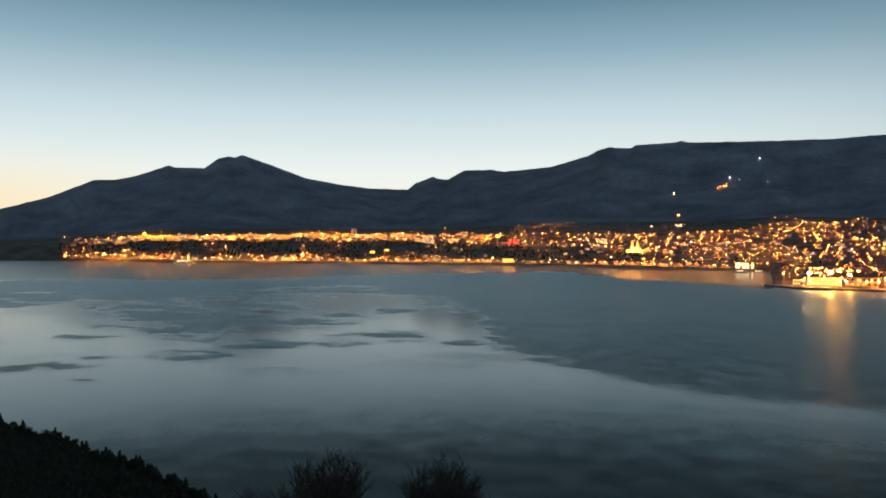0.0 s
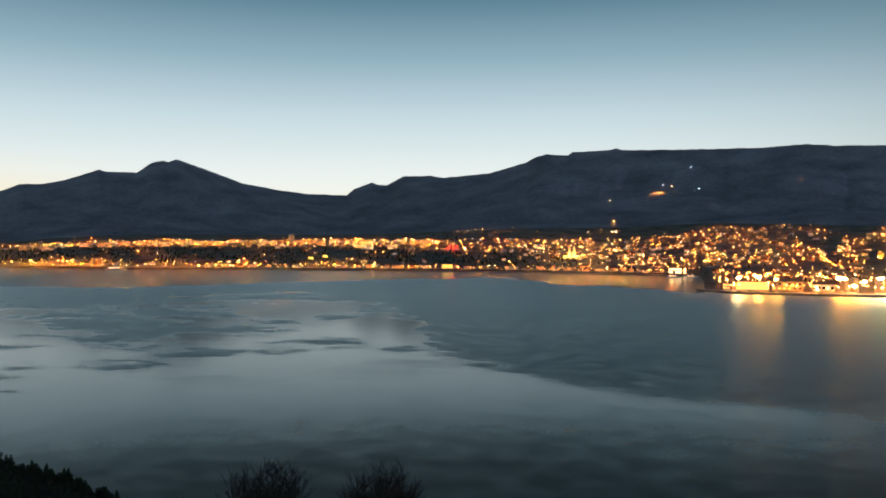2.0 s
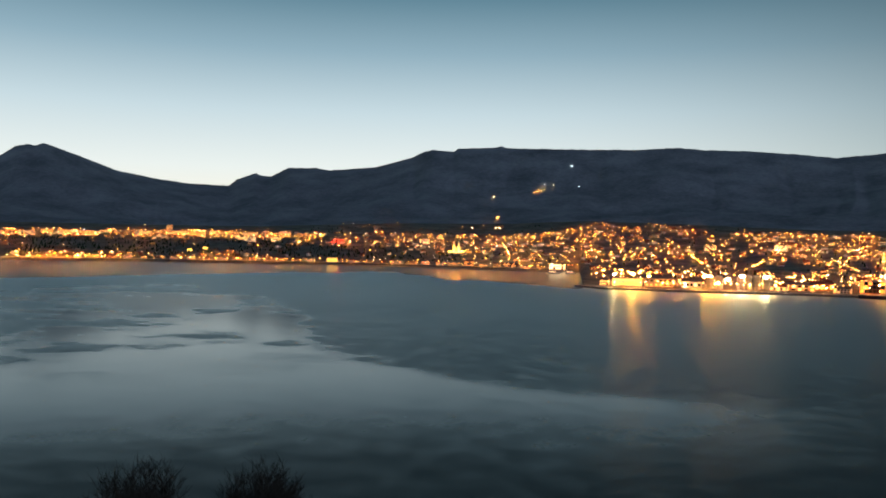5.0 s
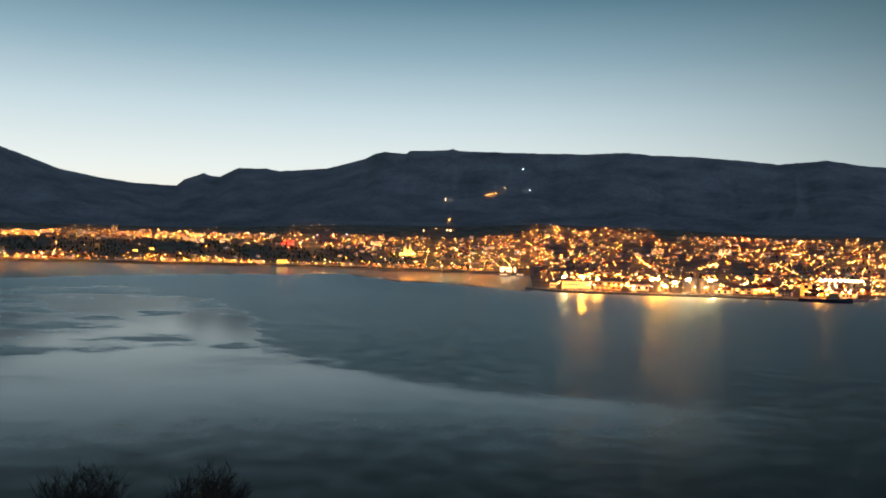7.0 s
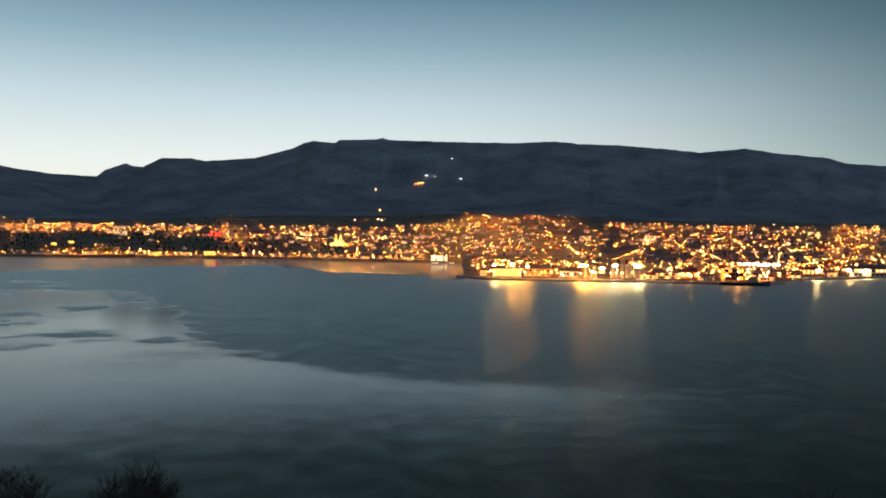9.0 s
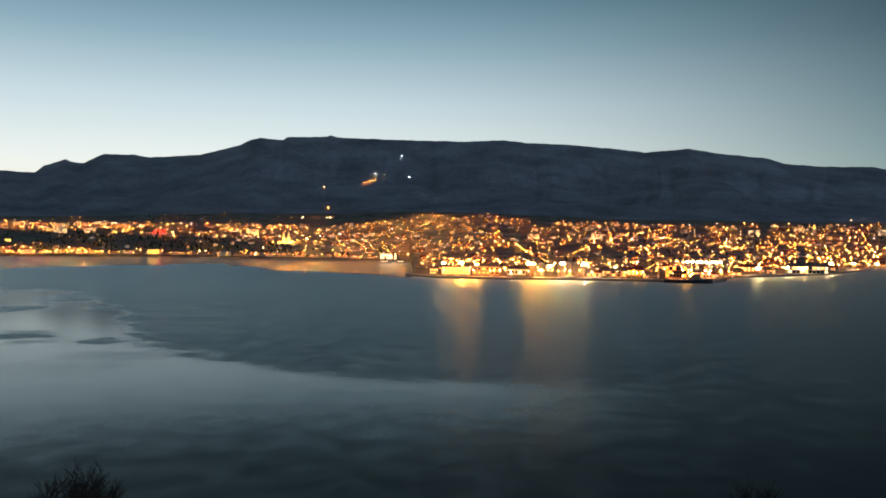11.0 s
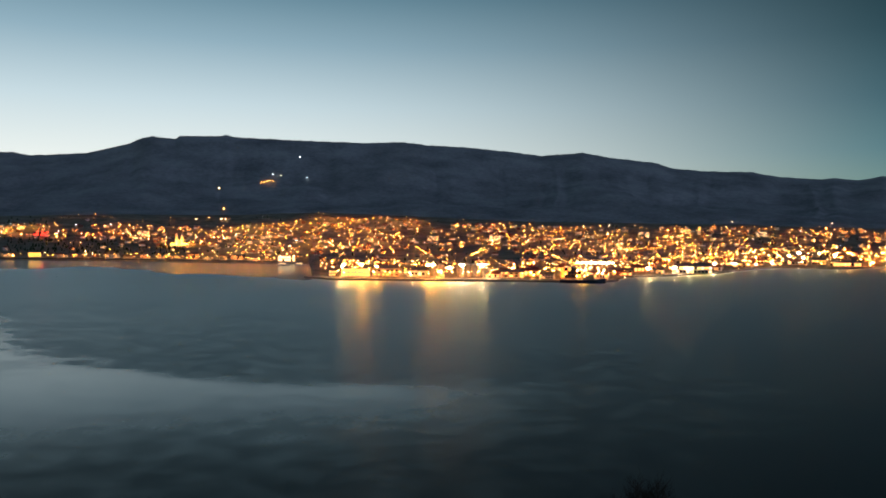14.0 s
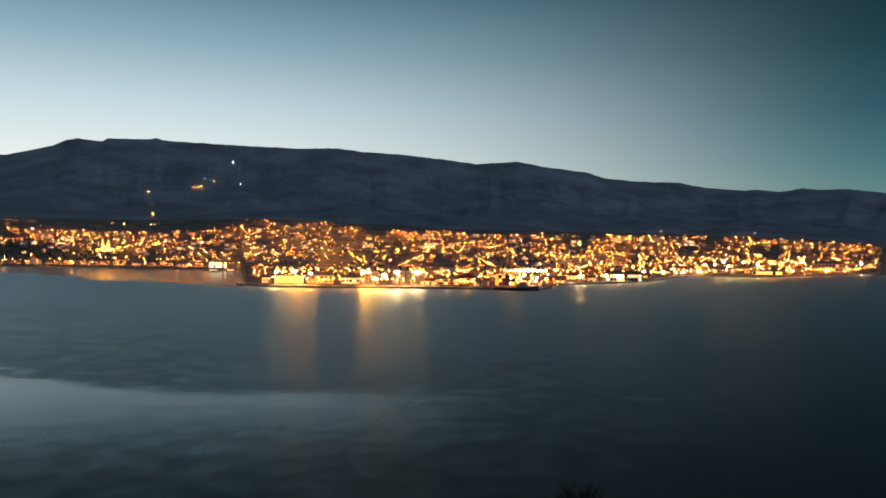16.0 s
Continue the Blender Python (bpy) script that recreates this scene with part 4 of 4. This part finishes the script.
# ---- lamps high on the mountain and single bright lamps ----
for b, a, size, head in ((-5.77, 3.12, 1.9, L_WHITE), (-0.38, 5.31, 1.5, L_COOL), (0.16, 3.86, 1.2, L_COOL), (-2.21, 4.1, 1.2, L_COOL), (-1.6, 4.0, 1.0, L_WHITE),
                         (-2.99, 3.5, 1.0, L_SODIUM), (-2.8, 3.53, 1.3, L_AMBER), (-2.6, 3.58, 1.5, L_AMBER), (-2.42, 3.6, 1.3, L_AMBER), (-2.2, 3.62, 0.9, L_SODIUM),
                         (-5.47, 1.66, 2.0, L_AMBER), (-5.35, 0.93, 1.3, L_WHITE), (-5.6, 0.93, 1.3, L_WHITE), (-7.24, 0.92, 1.3, L_WHITE),
                         (-46.6, 0.15, 1.2, L_WHITE), (-45.3, -1.02, 1.6, L_AMBER), (-44.3, -0.95, 1.5, L_AMBER), (29.2, 1.0, 1.2, L_WHITE), (35.2, 0.95, 1.1, L_WHITE)):
    tall = make_lamp(head, 9, size * 1.15, "single bright lamp on the dark hillside", False, False)
    tall["group"] = "hillside lamps"
    tall.matrix_basis = stand(b, reach(b, a), 0.2)
spire = thing("church_spire", "slender church spire, its roof self-glowing yellow in place of floodlight", "church", stand(27.12, reach(27.12, 0.3), 0.4))
part("tower", box(7, 7, 13), M_WALLS[0], spire)
# the roof's own emission takes the place of yellow floodlight
part("spire_roof", tube(4.2, 0.2, 14, 4, 0, 0, 13), lit("spire_glow", (1.0, 0.6, 0.12), 2.0), spire)
part("nave", joined(box(10, 24, 9, 0, 14), gable(10, 24, 3, 9, 0.3, 0, 14)), M_WALLS[0], spire)

# ---- near hillside: spruces on the spit, birch thicket below the eye ----


def make_spruce(h, seed):
    pick = random.Random(seed)
    ob = thing("spruce", "dark young spruce on the wooded spit", "tree", group="spit trees")
    part("trunk", tube(0.05 * h * 0.5, 0.02, h * 0.95, 6), M_BARK, ob)
    pieces = []
    for k in range(9):
        z, rad = h * (0.08 + 0.1 * k), h * 0.42 * (1 - (k / 9.6) ** 1.6) * pick.uniform(0.8, 1.15)
        for i in range(8):
            a = 2 * math.pi * (i + pick.random()) / 8
            q = rad * pick.uniform(0.6, 1.15)
            tip = (q * math.cos(a), q * math.sin(a), z - q * 0.25)
            s1, s2 = a + 0.35, a - 0.35
            top = (0, 0, z + h * 0.13)
            pieces.append(([top, (q * 0.6 * math.cos(s1), q * 0.6 * math.sin(s1), z), tip, (q * 0.6 * math.cos(s2), q * 0.6 * math.sin(s2), z), (q * 0.3 * math.cos(a), q * 0.3 * math.sin(a), z - h * 0.05)],
                           [(0, 1, 2), (0, 2, 3), (4, 2, 1), (4, 3, 2)]))
    part("crown", joined(*pieces), M_SPRUCE, ob)
    return ob


def make_bush(seed):
    """A rounded, uneven young pine, one metre tall before it is scaled."""
    pick = random.Random(seed)
    ob = thing("pine", "dark bushy young pine on the wooded spit", "tree", group="spit trees")
    part("trunk", tube(0.03, 0.015, 0.7, 6), M_BARK, ob)
    lobes = [(pick.uniform(-0.22, 0.22), pick.uniform(-0.22, 0.22), pick.uniform(0.3, 0.8), pick.uniform(0.16, 0.3)) for _ in range(6)]
    sprays = []
    for k in range(230):
        cx, cy, cz, rad = lobes[k % 6]
        d = Vector((pick.gauss(0, 1), pick.gauss(0, 1), pick.gauss(0, 1))).normalized()
        p = Vector((cx, cy, cz)) + d * rad * pick.uniform(0.4, 1.05)
        side = d.orthogonal().normalized() * pick.uniform(0.025, 0.06)
        tip = p + d * pick.uniform(0.05, 0.13)
        sprays.append(([tuple(p + side), tuple(p - side), tuple(tip), tuple(p - d * 0.03 + Vector((0, 0, 0.04)))], [(0, 1, 2), (1, 0, 3), (0, 2, 3), (2, 1, 3)]))
    part("crown", joined(*sprays), M_SPRUCE, ob)
    return ob


def make_birch(h, spread, seed, label="leafless birch with fine upright twigs below the slope edge"):
    pick = random.Random(seed)
    ob = thing("birch", label, "tree", group="birch thicket")
    part("trunk", beam((0, 0, 0), (0, 0, h * 0.55), 0.10, 0.05, 7), M_BARK, ob)
    limbs, twigs = [], []
    for k in range(22):
        z0 = h * pick.uniform(0.15, 0.6)
        a, lean = pick.uniform(0, 6.28), pick.uniform(0.15, 0.5)
        length = (h - z0) * pick.uniform(0.55, 0.95)
        tip = Vector((math.cos(a) * length * lean * spread, math.sin(a) * length * lean * spread, z0 + length))
        limbs.append(beam((0, 0, z0), tip, 0.03, 0.006, 4))
        for _ in range(30):
            s = pick.uniform(0.25, 1.0)
            p = Vector((0, 0, z0)).lerp(tip, s)
            b, l = pick.uniform(0, 6.28), pick.uniform(0.25, 0.7)
            q = p + Vector((math.cos(b) * l * 0.55, math.sin(b) * l * 0.55, l * pick.uniform(0.4, 1.0)))
            q.z = min(q.z, h)
            twigs.append(beam(p, q, 0.006, 0.003, 3))
            for _ in range(3):
                e = q + Vector((pick.uniform(-0.15, 0.15), pick.uniform(-0.15, 0.15), pick.uniform(-0.05, 0.2)))
                twigs.append(beam(p.lerp(q, 0.6), e, 0.0045, 0.002, 3))
    for piece in limbs:
        part("limb", piece, M_BARK, ob)
    part("crown", joined(*twigs), M_TWIG, ob, "mass of fine bare twigs")
    return ob


spruces = [make_spruce(1.0, 900 + k) if k < 2 else make_bush(900 + k) for k in range(5)]
rng2 = random.Random(21)
n = 0
while n < 290:
    b = rng2.uniform(-55, -33.5)
    rc = float(knots([(-60, 240), (-50, 230), (-33, 165), (-20, 150)], b))
    r = rc + (rng2.uniform(-4, 1.5) if n % 4 else rng2.uniform(-30, 1))
    h = (rng2.uniform(1.4, 3.6) if n % 5 < 2 else rng2.uniform(0.9, 2.7)) * (1.0 if b < -38 else 0.8)
    x, y = spot(b, r)
    m = pose(x, y, ground(b, r) - 0.15, rng2.uniform(-3, 3), rng2.uniform(-3, 3), rng2.uniform(0, 360)) @ Matrix.Diagonal((h, h, h, 1))
    if n < 5:
        spruces[n].matrix_basis = m
    else:
        s = copy_thing(spruces[n % 5], m)
        s.scale = (h, h, h)
    n += 1
brush = Heap("spit_undergrowth", [M_SPRUCE, M_TWIG])
brush_b = np.array([rng2.uniform(-57, -32) for _ in range(4200)])
brush_r = knots([(-60, 240), (-50, 230), (-33, 165), (-20, 150)], brush_b) - np.array([95 * rng2.random() ** 1.4 for _ in range(4200)]) + 1
for b, r, z in zip(brush_b.tolist(), brush_r.tolist(), land(brush_b, brush_r).tolist()):
    x, y = spot(b, r)
    h = rng2.uniform(0.35, 1.3)
    for _ in range(4):
        a, q = rng2.uniform(0, 6.28), h * rng2.uniform(0.2, 0.6)
        cx, cy = x + q * math.cos(a), y + q * math.sin(a)
        vs, fs = tube(h * rng2.uniform(0.25, 0.45), 0.06 * h, h * rng2.uniform(0.5, 1.0), 5, cx, cy, z - 0.15)
        brush.add(([(p + rng2.uniform(-0.12, 0.12), o + rng2.uniform(-0.12, 0.12), v + rng2.uniform(-0.1, 0.1)) for p, o, v in vs], fs), 0 if rng2.random() < 0.8 else 1)
brush.done("dense dark undergrowth between the trees of the spit", "undergrowth")
# bearing, distance, angle down to the top of the crown, spread
for k, (b, r, a, w) in enumerate(((-30.9, 23, 14.9, 0.8), (-29.6, 22, 14.6, 0.9), (-28.6, 24, 15.0, 0.8), (-22.9, 22, 15.2, 0.8),
                                  (-21.5, 23, 14.6, 0.9), (-20.4, 22, 15.6, 0.9), (-20.0, 24, 16.4, 0.8), (-33.2, 22, 16.9, 1.0), (-35.4, 24, 16.8, 1.0), (-30.3, 20, 16.2, 1.2), (-29.0, 19, 16.0, 1.2), (-22.2, 19, 16.2, 1.2), (-21.0, 20, 15.9, 1.2),
                                  (24.0, 20, 16.1, 0.8), (23.0, 21, 16.9, 0.9))):
    z0 = ground(b, r) - 0.2
    make_birch(EYE - r * math.tan(radians(a)) - z0, w * 0.5, 500 + k).matrix_basis = stand(b, r, 0.2)
